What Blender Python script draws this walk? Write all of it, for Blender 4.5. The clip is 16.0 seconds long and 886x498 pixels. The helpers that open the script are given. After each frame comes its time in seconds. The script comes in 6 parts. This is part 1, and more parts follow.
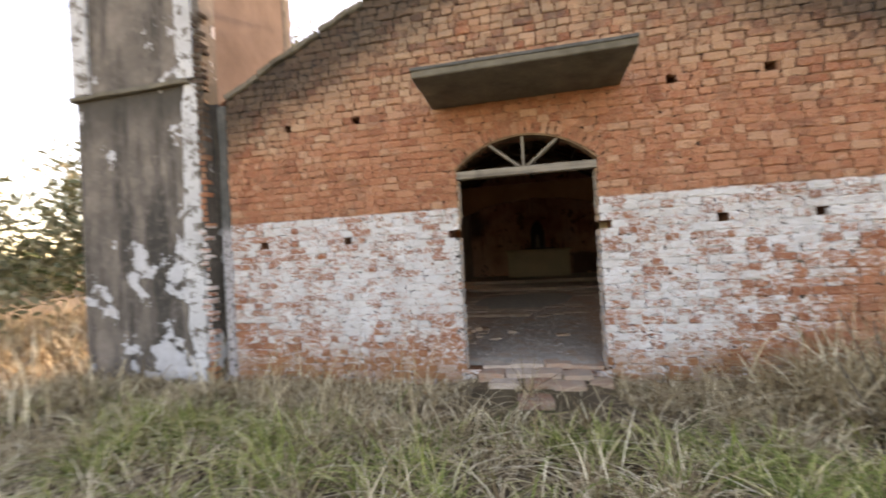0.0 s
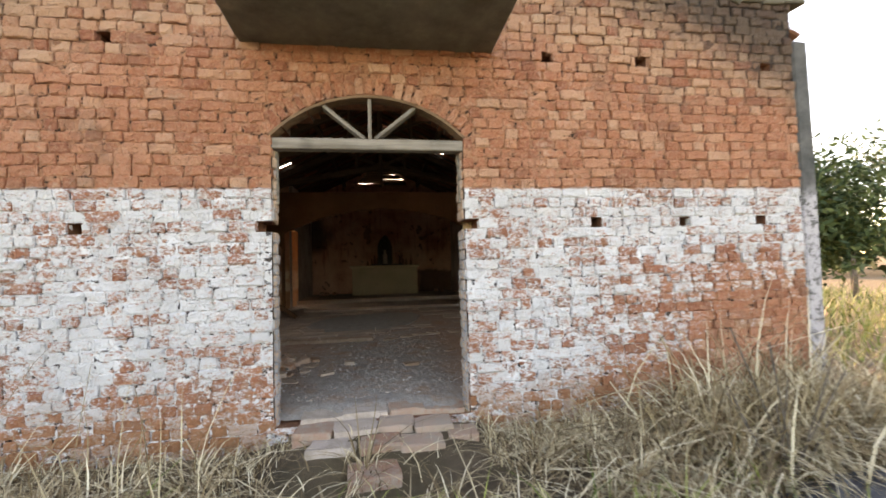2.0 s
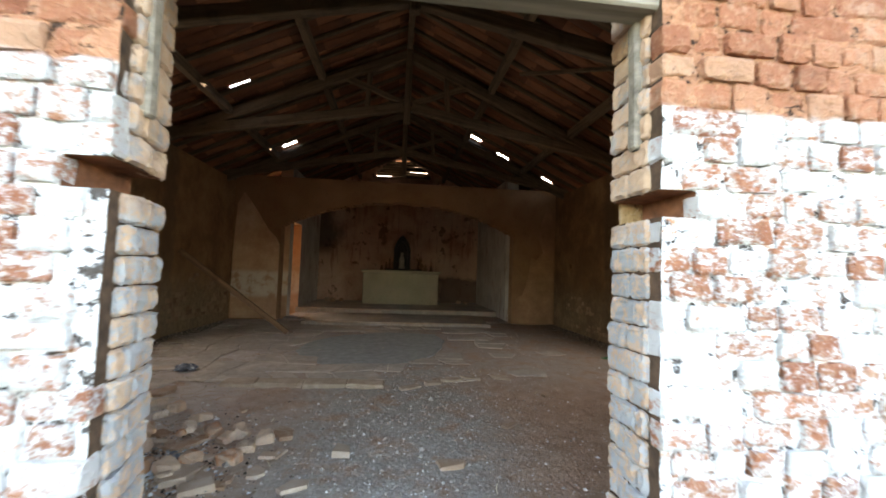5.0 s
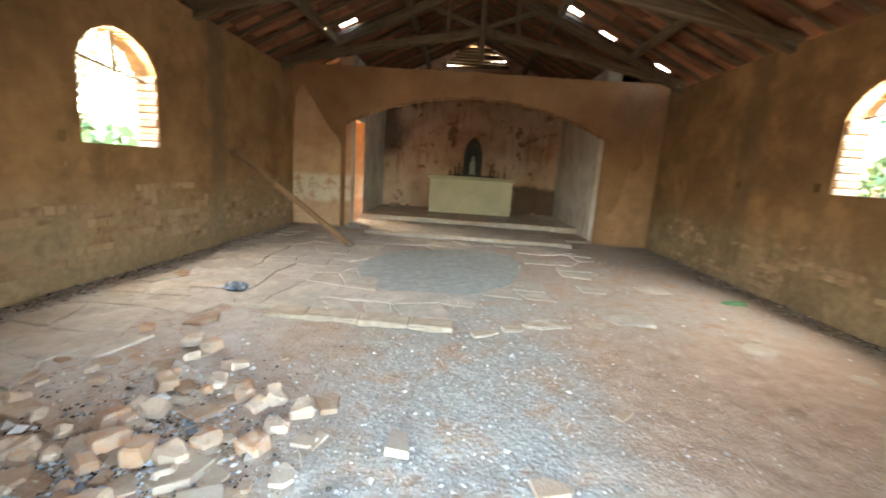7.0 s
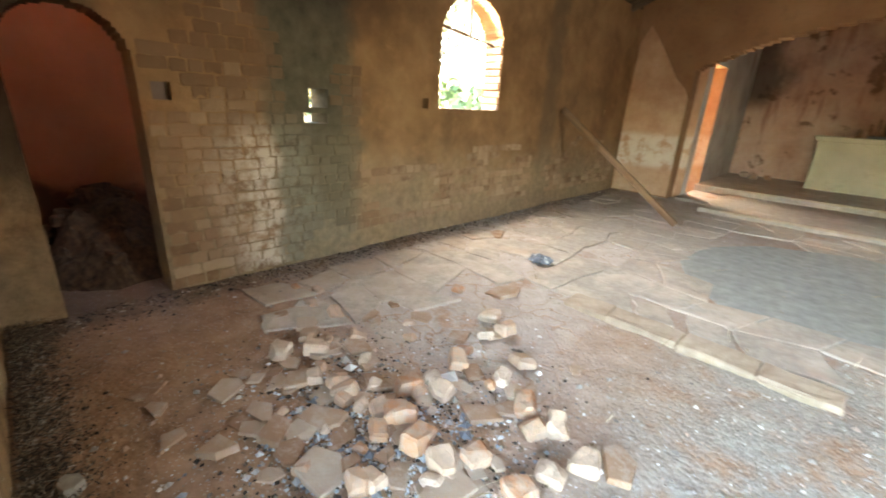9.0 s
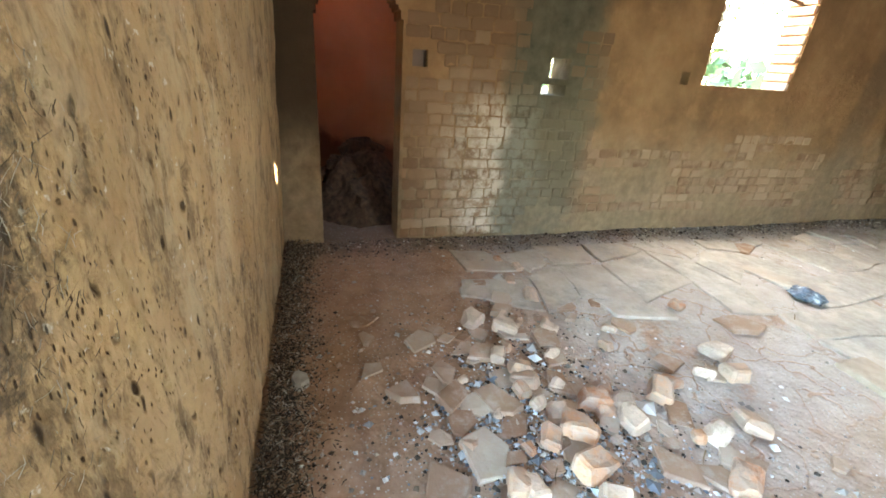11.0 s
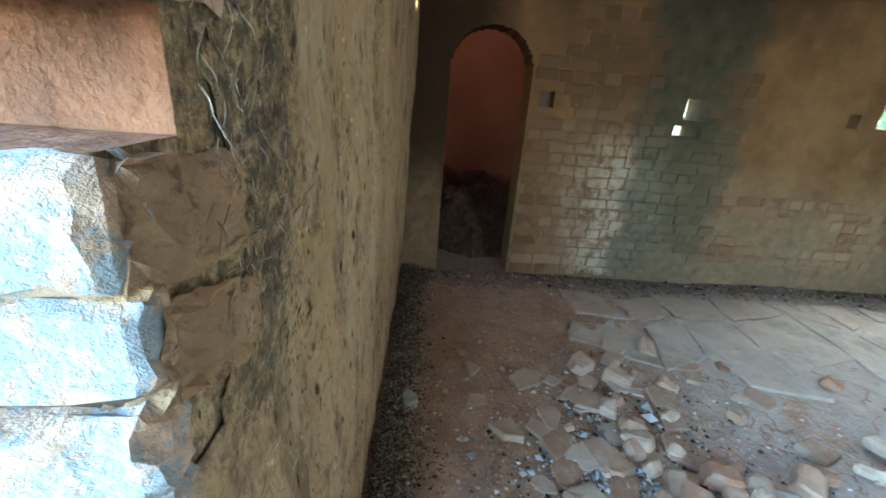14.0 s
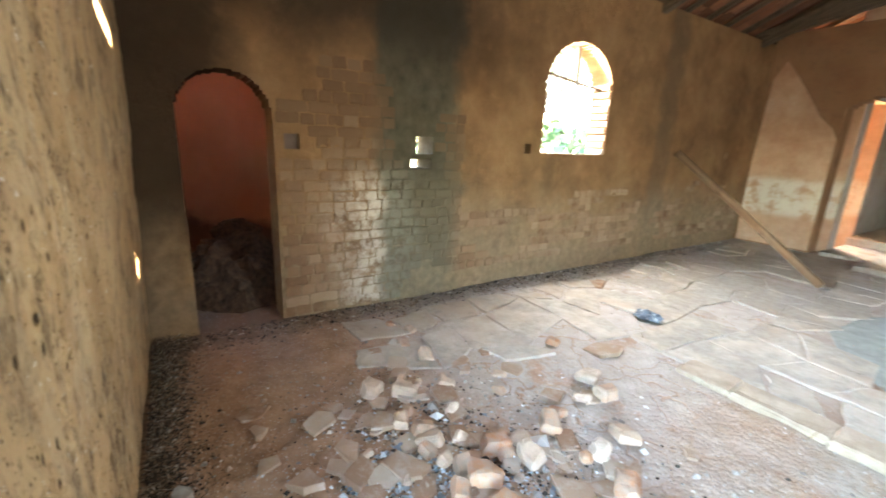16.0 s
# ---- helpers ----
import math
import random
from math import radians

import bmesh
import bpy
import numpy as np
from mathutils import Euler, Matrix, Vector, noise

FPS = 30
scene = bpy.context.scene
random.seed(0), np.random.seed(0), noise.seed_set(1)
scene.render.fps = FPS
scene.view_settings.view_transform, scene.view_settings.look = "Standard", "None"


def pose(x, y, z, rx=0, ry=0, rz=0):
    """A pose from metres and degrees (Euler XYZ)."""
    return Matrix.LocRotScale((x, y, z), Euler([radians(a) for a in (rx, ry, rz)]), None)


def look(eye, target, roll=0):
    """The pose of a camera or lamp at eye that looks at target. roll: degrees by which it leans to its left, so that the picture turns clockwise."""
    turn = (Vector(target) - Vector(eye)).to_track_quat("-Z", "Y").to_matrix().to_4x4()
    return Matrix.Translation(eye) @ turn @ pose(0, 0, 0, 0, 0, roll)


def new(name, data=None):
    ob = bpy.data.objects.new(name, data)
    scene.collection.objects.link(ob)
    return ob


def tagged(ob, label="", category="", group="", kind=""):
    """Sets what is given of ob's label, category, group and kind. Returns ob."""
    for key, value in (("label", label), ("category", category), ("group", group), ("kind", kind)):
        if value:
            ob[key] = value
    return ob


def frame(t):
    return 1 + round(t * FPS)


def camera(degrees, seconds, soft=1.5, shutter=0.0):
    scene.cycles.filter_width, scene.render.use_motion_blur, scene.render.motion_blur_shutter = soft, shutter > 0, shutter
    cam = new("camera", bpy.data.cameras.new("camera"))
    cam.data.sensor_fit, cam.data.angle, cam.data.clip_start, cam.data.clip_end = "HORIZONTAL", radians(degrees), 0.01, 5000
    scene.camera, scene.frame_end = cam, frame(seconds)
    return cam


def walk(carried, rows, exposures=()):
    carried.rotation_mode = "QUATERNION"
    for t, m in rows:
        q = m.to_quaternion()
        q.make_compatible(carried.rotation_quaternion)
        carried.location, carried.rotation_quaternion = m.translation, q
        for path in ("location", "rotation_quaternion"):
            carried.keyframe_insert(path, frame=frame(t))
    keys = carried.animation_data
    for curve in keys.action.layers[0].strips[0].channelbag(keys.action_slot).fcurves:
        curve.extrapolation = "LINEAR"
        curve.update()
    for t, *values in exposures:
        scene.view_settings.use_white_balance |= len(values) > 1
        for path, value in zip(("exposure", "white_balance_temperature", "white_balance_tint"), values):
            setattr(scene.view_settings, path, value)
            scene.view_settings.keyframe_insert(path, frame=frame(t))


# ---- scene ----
cam = camera(93.6, 16.0, soft=1.7, shutter=0.4)
PATH = [
    (0, (0.063, -4.444, 1.209), (-0.374, -2.493, 1.233), -3.1),
    (0.5, (0.083, -4.183, 1.204), (0.046, -2.183, 1.163), -1.8),
    (1, (0.059, -3.904, 1.131), (0.212, -1.91, 1.101), -0.4),
    (1.5, (0.037, -3.629, 1.126), (0.403, -1.663, 1.081), -0.6),
    (2, (0.061, -3.206, 1.085), (0.347, -1.228, 1.171), -1.6),
    (2.5, (0.0, -2.878, 1.036), (0.197, -0.888, 1.068), -0.6),
    (3, (-0.096, -2.564, 1.034), (0.063, -0.571, 1.06), -2.0),
    (3.5, (-0.111, -2.244, 1.001), (0.072, -0.257, 1.141), -1.2),
    (3.7, (-0.104, -2.111, 1.006), (0.014, -0.121, 1.167), 1.4),
    (5.8, (-0.019, -0.572, 1.282), (0.27, 1.407, 1.268), 1.8),
    (6, (-0.033, -0.478, 1.277), (0.267, 1.498, 1.211), 1.9),
    (6.5, (-0.095, -0.243, 1.317), (0.154, 1.722, 1.044), 2.3),
    (7, (-0.13, -0.046, 1.321), (-0.198, 1.919, 0.951), 3.9),
    (7.5, (-0.129, 0.227, 1.344), (-0.563, 2.115, 0.846), 4.1),
    (8, (-0.19, 0.376, 1.359), (-0.978, 2.096, 0.71), 2.9),
    (8.5, (-0.332, 0.483, 1.38), (-1.377, 2.06, 0.732), 3.1),
    (9, (-0.423, 0.521, 1.4), (-1.721, 1.894, 0.744), 3.1),
    (9.5, (-0.471, 0.553, 1.416), (-2.012, 1.628, 0.729), 4.0),
    (10, (-0.533, 0.57, 1.366), (-2.195, 1.228, 0.469), 4.2),
    (10.2, (-0.551, 0.569, 1.367), (-2.24, 1.162, 0.476), 4.1),
    (12.3, (-0.589, 0.511, 1.443), (-2.361, 1.063, 0.697), 5.3),
    (12.5, (-0.573, 0.494, 1.449), (-2.362, 0.999, 0.711), 4.8),
    (13, (-0.569, 0.467, 1.43), (-2.416, 0.663, 0.688), 3.3),
    (13.5, (-0.568, 0.463, 1.416), (-2.424, 0.481, 0.672), 3.4),
    (14, (-0.554, 0.456, 1.426), (-2.414, 0.559, 0.697), 4.5),
    (14.5, (-0.546, 0.516, 1.408), (-2.368, 0.887, 0.67), 5.8),
    (15, (-0.55, 0.561, 1.396), (-2.274, 1.092, 0.532), 3.5),
    (15.5, (-0.52, 0.551, 1.437), (-2.267, 1.305, 0.821), 2.6),
    (16, (-0.473, 0.543, 1.438), (-2.097, 1.598, 0.937), 2.5),
]
EXPOSURES = [(0, 2.4, 9900, 29), (1.0, 2.7, 9600, 24), (3.7, 2.85, 10000, 26), (4.8, 3.6, 8700, 18), (5.8, 5.6, 7700, 10), (6.6, 5.95, 7900, 8), (8.0, 6.1, 7700, 4), (9.0, 6.25, 7900, 8), (9.5, 6.45, 7600, 6), (10.0, 6.45, 6900, -3), (10.2, 6.5, 6900, -2), (12.5, 6.6, 6700, 4), (13.0, 6.65, 6500, 1), (13.5, 6.2, 6000, -3), (14.0, 5.8, 5700, -6), (14.5, 6.15, 6400, 1), (15.0, 6.5, 6700, 5), (15.5, 6.5, 6800, 6), (16, 6.62, 6800, 4)]
walk(cam, [(t, look(e, g, r)) for t, e, g, r in PATH], EXPOSURES)

# ---- light ----
SUN_ELEVATION, SUN_AZIMUTH = 22.0, 84.0     # degrees; azimuth from +x towards +y
world = bpy.data.worlds.new("sky")
scene.world = world
world.use_nodes = True
wt = world.node_tree
sky = wt.nodes.new("ShaderNodeTexSky")
sky.sky_type, sky.sun_disc = "NISHITA", False
sky.sun_elevation, sky.sun_rotation = radians(SUN_ELEVATION), radians(90 - SUN_AZIMUTH)
sky.dust_density = 0.5
wt.links.new(sky.outputs[0], wt.nodes["Background"].inputs[0])
wt.nodes["Background"].inputs[1].default_value = 0.145
sun = new("sun", bpy.data.lights.new("sun", "SUN"))
sun.data.energy, sun.data.angle, sun.data.color = 2.6, radians(0.6), (1.0, 0.80, 0.56)
sd = Vector((math.cos(radians(SUN_AZIMUTH)) * math.cos(radians(SUN_ELEVATION)),
             math.sin(radians(SUN_AZIMUTH)) * math.cos(radians(SUN_ELEVATION)), math.sin(radians(SUN_ELEVATION))))
sun.matrix_world = look(sd * 40, (0, 0, 0))



def opening_light(name, at, towards, width, height, watts, color):
    """Daylight that comes in through an opening."""
    lamp = new(name, bpy.data.lights.new(name, "AREA"))
    lamp.data.shape, lamp.data.size, lamp.data.size_y = "RECTANGLE", width, height
    lamp.data.energy, lamp.data.color = watts, color
    lamp.matrix_world = look(at, towards)
    return lamp


opening_light("daylight_window_west", (-3.97, 4.35, 2.24), (-1.6, 3.6, 1.75), 0.86, 0.40, 2.05, (1.0, 0.97, 0.90))
opening_light("daylight_window_east", (4.06, 4.16, 2.24), (1.7, 3.7, 1.6), 0.86, 0.36, 2.4, (0.95, 0.98, 1.0))
opening_light("daylight_side_room", (-3.95, 10.85, 1.6), (-2.4, 10.3, 1.3), 1.0, 1.9, 5.0, (1.0, 0.78, 0.48))

# ---- plan ----
T = 0.28                        # thickness of the front wall
XL, XR = -3.73, 3.82            # inner faces of the nave's side walls
SIDE = 0.28
EAVE, SLOPE = 3.22, 0.472       # roof
RIDGE_X = 0.05
GROUND = -0.22
ARCH_Y, BACK_Y = 8.75, 12.8
CHL, CHR = -2.55, 2.68          # chancel side walls
rng = random.Random(7)


def roof_z(x):
    return EAVE + (RIDGE_X - XL - abs(x - RIDGE_X)) * SLOPE


# ---- material nodes ----
class Mat:
    """A node material with short calls for noise, mixing and ramps."""

    def __init__(self, name, rough=0.9, metal=0.0, spec=0.3):
        self.m = bpy.data.materials.new(name)
        self.m.use_nodes = True
        self.t = self.m.node_tree
        self.b = self.t.nodes["Principled BSDF"]
        self.b.inputs["Roughness"].default_value = rough
        self.b.inputs["Metallic"].default_value = metal
        self.b.inputs["Specular IOR Level"].default_value = spec
        self.geo = self.t.nodes.new("ShaderNodeNewGeometry")
        self.pos = self.geo.outputs["Position"]

    def node(self, kind, **inputs):
        n = self.t.nodes.new(kind)
        for k, v in inputs.items():
            self.put(n.inputs[k.replace("_", " ")], v)
        return n

    def put(self, socket, v):
        if isinstance(v, bpy.types.NodeSocket):
            self.t.links.new(v, socket)
        elif isinstance(v, tuple) and len(v) == 3 and socket.type == "RGBA":
            socket.default_value = (*v, 1)
        else:
            socket.default_value = v

    def scaled(self, s, where=None):
        n = self.t.nodes.new("ShaderNodeMapping")
        self.put(n.inputs["Vector"], where or self.pos)
        n.inputs["Scale"].default_value = s
        return n.outputs[0]

    def noise(self, scale, detail=4.0, rough=0.6, where=None, distort=0.0):
        n = self.node("ShaderNodeTexNoise", Vector=where or self.pos, Scale=scale, Detail=detail, Roughness=rough, Distortion=distort)
        return n.outputs["Fac"]

    def cells(self, scale, where=None, feature="F1", out="Distance"):
        n = self.t.nodes.new("ShaderNodeTexVoronoi")
        n.feature = feature
        self.put(n.inputs["Vector"], where or self.pos)
        n.inputs["Scale"].default_value = scale
        return n.outputs[out]

    def step(self, v, lo, hi):
        n = self.t.nodes.new("ShaderNodeMapRange")
        n.interpolation_type = "SMOOTHSTEP"
        self.put(n.inputs["Value"], v)
        n.inputs["From Min"].default_value, n.inputs["From Max"].default_value = lo, hi
        return n.outputs[0]

    def math(self, op, a, b=0.0, c=0.0):
        n = self.t.nodes.new("ShaderNodeMath")
        n.operation = op
        for s, v in zip(n.inputs, (a, b, c)):
            self.put(s, v)
        return n.outputs[0]

    def axis(self, which):
        n = self.t.nodes.new("ShaderNodeSeparateXYZ")
        self.t.links.new(self.pos, n.inputs[0])
        return n.outputs[which]

    def mix(self, f, a, b):
        n = self.t.nodes.new("ShaderNodeMix")
        n.data_type = "RGBA"
        for s, v in zip((n.inputs[0], n.inputs[6], n.inputs[7]), (f, a, b)):
            self.put(s, v)
        return n.outputs[2]

    def ramp(self, f, *stops):
        n = self.t.nodes.new("ShaderNodeValToRGB")
        self.put(n.inputs[0], f)
        e = n.color_ramp.elements
        while len(e) < len(stops):
            e.new(0.5)
        for x, (p, c) in zip(e, stops):
            x.position, x.color = p, (*c, 1)
        return n.outputs[0]

    def island(self):
        return self.geo.outputs["Random Per Island"]

    def per_object(self):
        return self.t.nodes.new("ShaderNodeObjectInfo").outputs["Random"]

    def done(self, color, bump=None, strength=0.5, distance=0.01, rough=None):
        self.put(self.b.inputs["Base Color"], color)
        if bump is not None:
            n = self.node("ShaderNodeBump", Height=bump, Strength=strength, Distance=distance)
            self.t.links.new(n.outputs[0], self.b.inputs["Normal"])
        if rough is not None:
            self.put(self.b.inputs["Roughness"], rough)
        return self.m


def whitewash(k, base, amount=0.0, share=0.5):
    """Worn white paint up to 1.7 m over the floor, thin near the ground."""
    z = k.axis(2)
    edge = k.math("ADD", z, k.math("MULTIPLY", k.noise(9.0, 2), 0.05))
    band = k.step(edge, 1.74, 1.71)
    x = k.axis(0)
    # the paint thins out near the ground, and to the right of the door more; each brick keeps its own share
    flat = k.scaled((1.0, 1.0, 1.7))
    worn = k.math("ADD", k.math("ADD", k.math("MULTIPLY", k.noise(13.0, 5, 0.8, flat), 0.75), k.math("MULTIPLY", k.noise(42.0, 5, 0.8, flat), 0.5)), k.math("MULTIPLY", k.noise(1.3, 2), 0.25))
    worn = k.math("ADD", worn, k.math("MULTIPLY", k.math("SUBTRACT", share, 0.5), 0.17))
    low = k.math("MULTIPLY", k.step(z, 0.7, 0.05), 0.09)
    right = k.math("MULTIPLY", k.math("MULTIPLY", k.step(x, 1.5, 3.4), k.step(z, 1.5, 0.6)), 0.22)
    left = k.math("MULTIPLY", k.step(x, -1.2, -3.2), 0.03)
    t = k.math("SUBTRACT", k.math("SUBTRACT", k.math("SUBTRACT", worn, low), right), left)
    paint = k.math("MULTIPLY", band, k.step(t, 0.655 - amount, 0.79 - amount))
    white = k.ramp(k.noise(3.0, 3), (0.3, (0.66, 0.64, 0.625)), (0.7, (0.83, 0.82, 0.815)))
    return k.mix(paint, base, white)


def brick_material(name, source):
    k = Mat(name, 0.92)
    r = source(k)
    base = k.ramp(r, (0.0, (0.36, 0.125, 0.070)), (0.2, (0.45, 0.170, 0.092)), (0.6, (0.52, 0.210, 0.118)), (0.85, (0.56, 0.255, 0.15)), (1.0, (0.60, 0.34, 0.22)))
    base = k.mix(k.math("MULTIPLY", k.step(k.noise(30, 6, 0.85), 0.48, 0.62), 0.5), base, (0.64, 0.36, 0.22))
    base = k.mix(k.math("MULTIPLY", k.step(k.noise(6, 6, 0.8), 0.52, 0.66), 0.5), base, (0.62, 0.42, 0.30))
    base = k.mix(k.math("MULTIPLY", k.step(k.noise(33, 5, 0.8), 0.58, 0.68), 0.7), base, (0.13, 0.06, 0.035))
    # sooty blotches at random over the bricks
    darkening = k.math("MULTIPLY", k.step(k.noise(2.2, 5, 0.7), 0.48, 0.72), 0.6)
    base = k.mix(darkening, base, (0.24, 0.13, 0.085))
    grime = k.math("MULTIPLY", k.step(k.axis(2), 2.6, 3.7), k.step(k.noise(2.3, 5, 0.75), 0.36, 0.62))
    base = k.mix(k.math("MULTIPLY", grime, 0.7), base, (0.12, 0.10, 0.085))
    # weathered cream bricks towards the top of the gable, away from the doorway
    high = k.math("ADD", k.axis(2), k.math("MULTIPLY", k.math("SUBTRACT", k.noise(1.4, 4), 0.5), 1.2))
    high = k.math("ADD", high, k.math("MULTIPLY", k.step(k.math("ABSOLUTE", k.axis(0)), 0.6, 3.2), 0.5))
    cream = k.math("MULTIPLY", k.step(high, 2.75, 3.3), k.step(k.math("ADD", r, k.noise(9, 4)), 0.55, 1.0))
    base = k.mix(k.math("MULTIPLY", cream, 0.5), base, (0.56, 0.38, 0.245))
    # bricks darker in a ragged band just under the gable line
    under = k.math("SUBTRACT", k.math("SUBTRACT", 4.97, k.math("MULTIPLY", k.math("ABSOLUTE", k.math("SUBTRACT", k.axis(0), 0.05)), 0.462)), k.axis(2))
    gable_dark = k.step(k.math("ADD", under, k.math("MULTIPLY", k.noise(4.5, 6, 0.8), 0.9)), 1.5, 0.75)
    base = k.mix(k.math("MULTIPLY", gable_dark, 0.85), base, (0.055, 0.045, 0.036))
    base = whitewash(k, base, 0.035, r)
    soil = k.math("MULTIPLY", k.step(k.math("ADD", k.axis(2), k.math("MULTIPLY", k.noise(3, 3), 0.4)), 0.48, 0.10), 0.65)
    base = k.mix(soil, base, (0.42, 0.20, 0.09))
    h = k.math("ADD", k.noise(60, 5, 0.7), k.math("MULTIPLY", k.noise(14, 3), 1.2))
    return k.done(base, h, 1.0, 0.03)


M = {}
M["brick"] = brick_material("brick_single", lambda k: k.per_object())
M["brick_rest"] = brick_material("brick_joined", lambda k: k.island())

k = Mat("mortar", 0.95)
c = k.ramp(k.noise(18, 5), (0.3, (0.36, 0.155, 0.085)), (0.7, (0.52, 0.26, 0.155)))
high = k.math("ADD", k.axis(2), k.math("MULTIPLY", k.math("SUBTRACT", k.noise(1.4, 4), 0.5), 1.2))
high = k.math("ADD", high, k.math("MULTIPLY", k.step(k.math("ABSOLUTE", k.axis(0)), 0.6, 3.2), 0.5))
c = k.mix(k.math("MULTIPLY", k.step(high, 2.7, 3.4), 0.55), c, (0.10, 0.065, 0.045))
# joints darker in the same band under the gable line
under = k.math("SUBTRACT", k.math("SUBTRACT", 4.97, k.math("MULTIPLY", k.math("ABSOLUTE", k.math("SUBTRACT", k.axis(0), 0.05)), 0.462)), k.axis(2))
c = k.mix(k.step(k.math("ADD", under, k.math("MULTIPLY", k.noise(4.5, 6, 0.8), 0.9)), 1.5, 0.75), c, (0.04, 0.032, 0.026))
c = whitewash(k, c, 0.07)
slit = k.math("MULTIPLY", k.step(k.noise(15, 5, 0.8, k.scaled((1.0, 1.0, 1.6))), 0.55, 0.585), 0.92)
c = k.mix(slit, c, (0.035, 0.02, 0.013))
h = k.math("SUBTRACT", k.math("ADD", k.noise(70, 4), k.math("MULTIPLY", k.noise(24, 4), 1.5)), k.math("MULTIPLY", slit, 2.0))
M["mortar"] = k.done(c, h, 1.0, 0.018)

k = Mat("bare_core_brick", 0.95)
M["core"] = k.done(k.ramp(k.noise(16, 5), (0.3, (0.12, 0.05, 0.028)), (0.7, (0.30, 0.125, 0.065))), k.noise(50, 5), 0.7, 0.012)
k = Mat("worn_paver", 0.95)
c = k.ramp(k.per_object(), (0.0, (0.36, 0.19, 0.125)), (0.6, (0.42, 0.30, 0.23)), (1.0, (0.50, 0.42, 0.36)))
c = k.mix(k.math("MULTIPLY", k.step(k.noise(9, 6, 0.75), 0.42, 0.62), 0.85), c, (0.37, 0.30, 0.24))
M["paver"] = k.done(c, k.noise(45, 6, 0.7), 0.8, 0.012)
k = Mat("reveal_brick_paint", 0.9)
c = k.ramp(k.noise(9, 4), (0.3, (0.30, 0.12, 0.06)), (0.7, (0.47, 0.21, 0.11)))
M["reveal"] = k.done(whitewash(k, c, 0.12), k.noise(40, 5, 0.7), 0.7, 0.012)
k = Mat("jamb_brick_paint", 0.9)
c = k.ramp(k.noise(7, 5, 0.7), (0.3, (0.46, 0.29, 0.19)), (0.6, (0.60, 0.42, 0.30)), (0.8, (0.66, 0.54, 0.44)))
edge = k.math("ADD", k.axis(2), k.math("MULTIPLY", k.noise(5.0, 4), 0.3))
paint = k.math("MULTIPLY", k.step(edge, 1.60, 1.46), k.step(k.noise(16, 6, 0.85), 0.43, 0.54))
rub = k.math("MULTIPLY", k.step(edge, 1.46, 1.60), k.step(k.noise(11, 6, 0.8), 0.5, 0.62))
c = k.mix(k.math("MAXIMUM", paint, k.math("MULTIPLY", rub, 0.7)), c, k.ramp(k.noise(4, 4), (0.3, (0.27, 0.28, 0.29)), (0.7, (0.43, 0.445, 0.46))))
M["jamb"] = k.done(c, k.noise(35, 6, 0.75), 0.9, 0.014)
k = Mat("dark_joint", 0.95)
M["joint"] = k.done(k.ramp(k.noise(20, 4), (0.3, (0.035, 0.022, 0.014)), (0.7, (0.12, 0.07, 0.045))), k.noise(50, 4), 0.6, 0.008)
k = Mat("bared_brown_brick", 0.93)
c = k.ramp(k.noise(6, 6, 0.7), (0.3, (0.28, 0.175, 0.10)), (0.6, (0.44, 0.275, 0.155)), (0.8, (0.58, 0.34, 0.19)))
c = k.mix(k.math("MULTIPLY", k.step(k.noise(28, 5, 0.75), 0.56, 0.66), 0.7), c, (0.13, 0.08, 0.05))
M["bared"] = k.done(c, k.noise(40, 6, 0.75), 0.9, 0.014)

# inner walls: sandy plaster over brick, burnt brown and damp in places
k = Mat("nave_plaster", 0.93)
y, z, x = k.axis(1), k.axis(2), k.axis(0)
c = k.ramp(k.noise(1.6, 6, 0.65), (0.25, (0.13, 0.066, 0.028)), (0.55, (0.26, 0.142, 0.064)), (0.8, (0.37, 0.21, 0.10)))
c = k.mix(k.math("MULTIPLY", k.step(k.noise(5, 5, 0.7), 0.5, 0.7), 0.4), c, (0.38, 0.20, 0.095))
wob = k.math("ADD", y, k.math("MULTIPLY", k.noise(2.5, 4), 0.5))
damp = k.math("MULTIPLY", k.step(wob, 2.15, 2.3), k.step(wob, 3.15, 2.9))
damp = k.math("MULTIPLY", damp, k.step(x, 1.0, 0.0))
c = k.mix(k.math("MULTIPLY", damp, 0.85), c, k.ramp(k.noise(8, 5), (0.3, (0.045, 0.045, 0.028)), (0.8, (0.13, 0.125, 0.085))))
# shade in the corner by the tower door painted in; upper wall darkened too
darkening = k.math("MULTIPLY", k.step(x, 0.0, -1.0), k.math("MAXIMUM", k.math("MULTIPLY", k.step(wob, 1.45, 1.0), k.step(z, 0.1, 0.9)), k.math("MULTIPLY", k.step(k.math("ADD", z, k.math("MULTIPLY", k.noise(2.0, 5), 0.6)), 2.1, 2.7), k.step(wob, 4.2, 2.6))))
c = k.mix(k.math("MULTIPLY", darkening, 0.85), c, (0.028, 0.017, 0.010))
wob2 = k.math("ADD", y, k.math("MULTIPLY", k.noise(3.5, 4), 0.4))
damp2 = k.math("MULTIPLY", k.step(wob2, 6.0, 6.15), k.step(wob2, 6.55, 6.4))
c = k.mix(k.math("MULTIPLY", damp2, 0.5), c, (0.11, 0.075, 0.045))
low = k.step(k.math("ADD", z, k.math("MULTIPLY", k.noise(3, 5), 0.7)), 1.5, 0.75)
c = k.mix(k.math("MULTIPLY", low, 0.65), c, k.ramp(k.noise(11, 5), (0.3, (0.17, 0.13, 0.08)), (0.7, (0.37, 0.27, 0.165))))
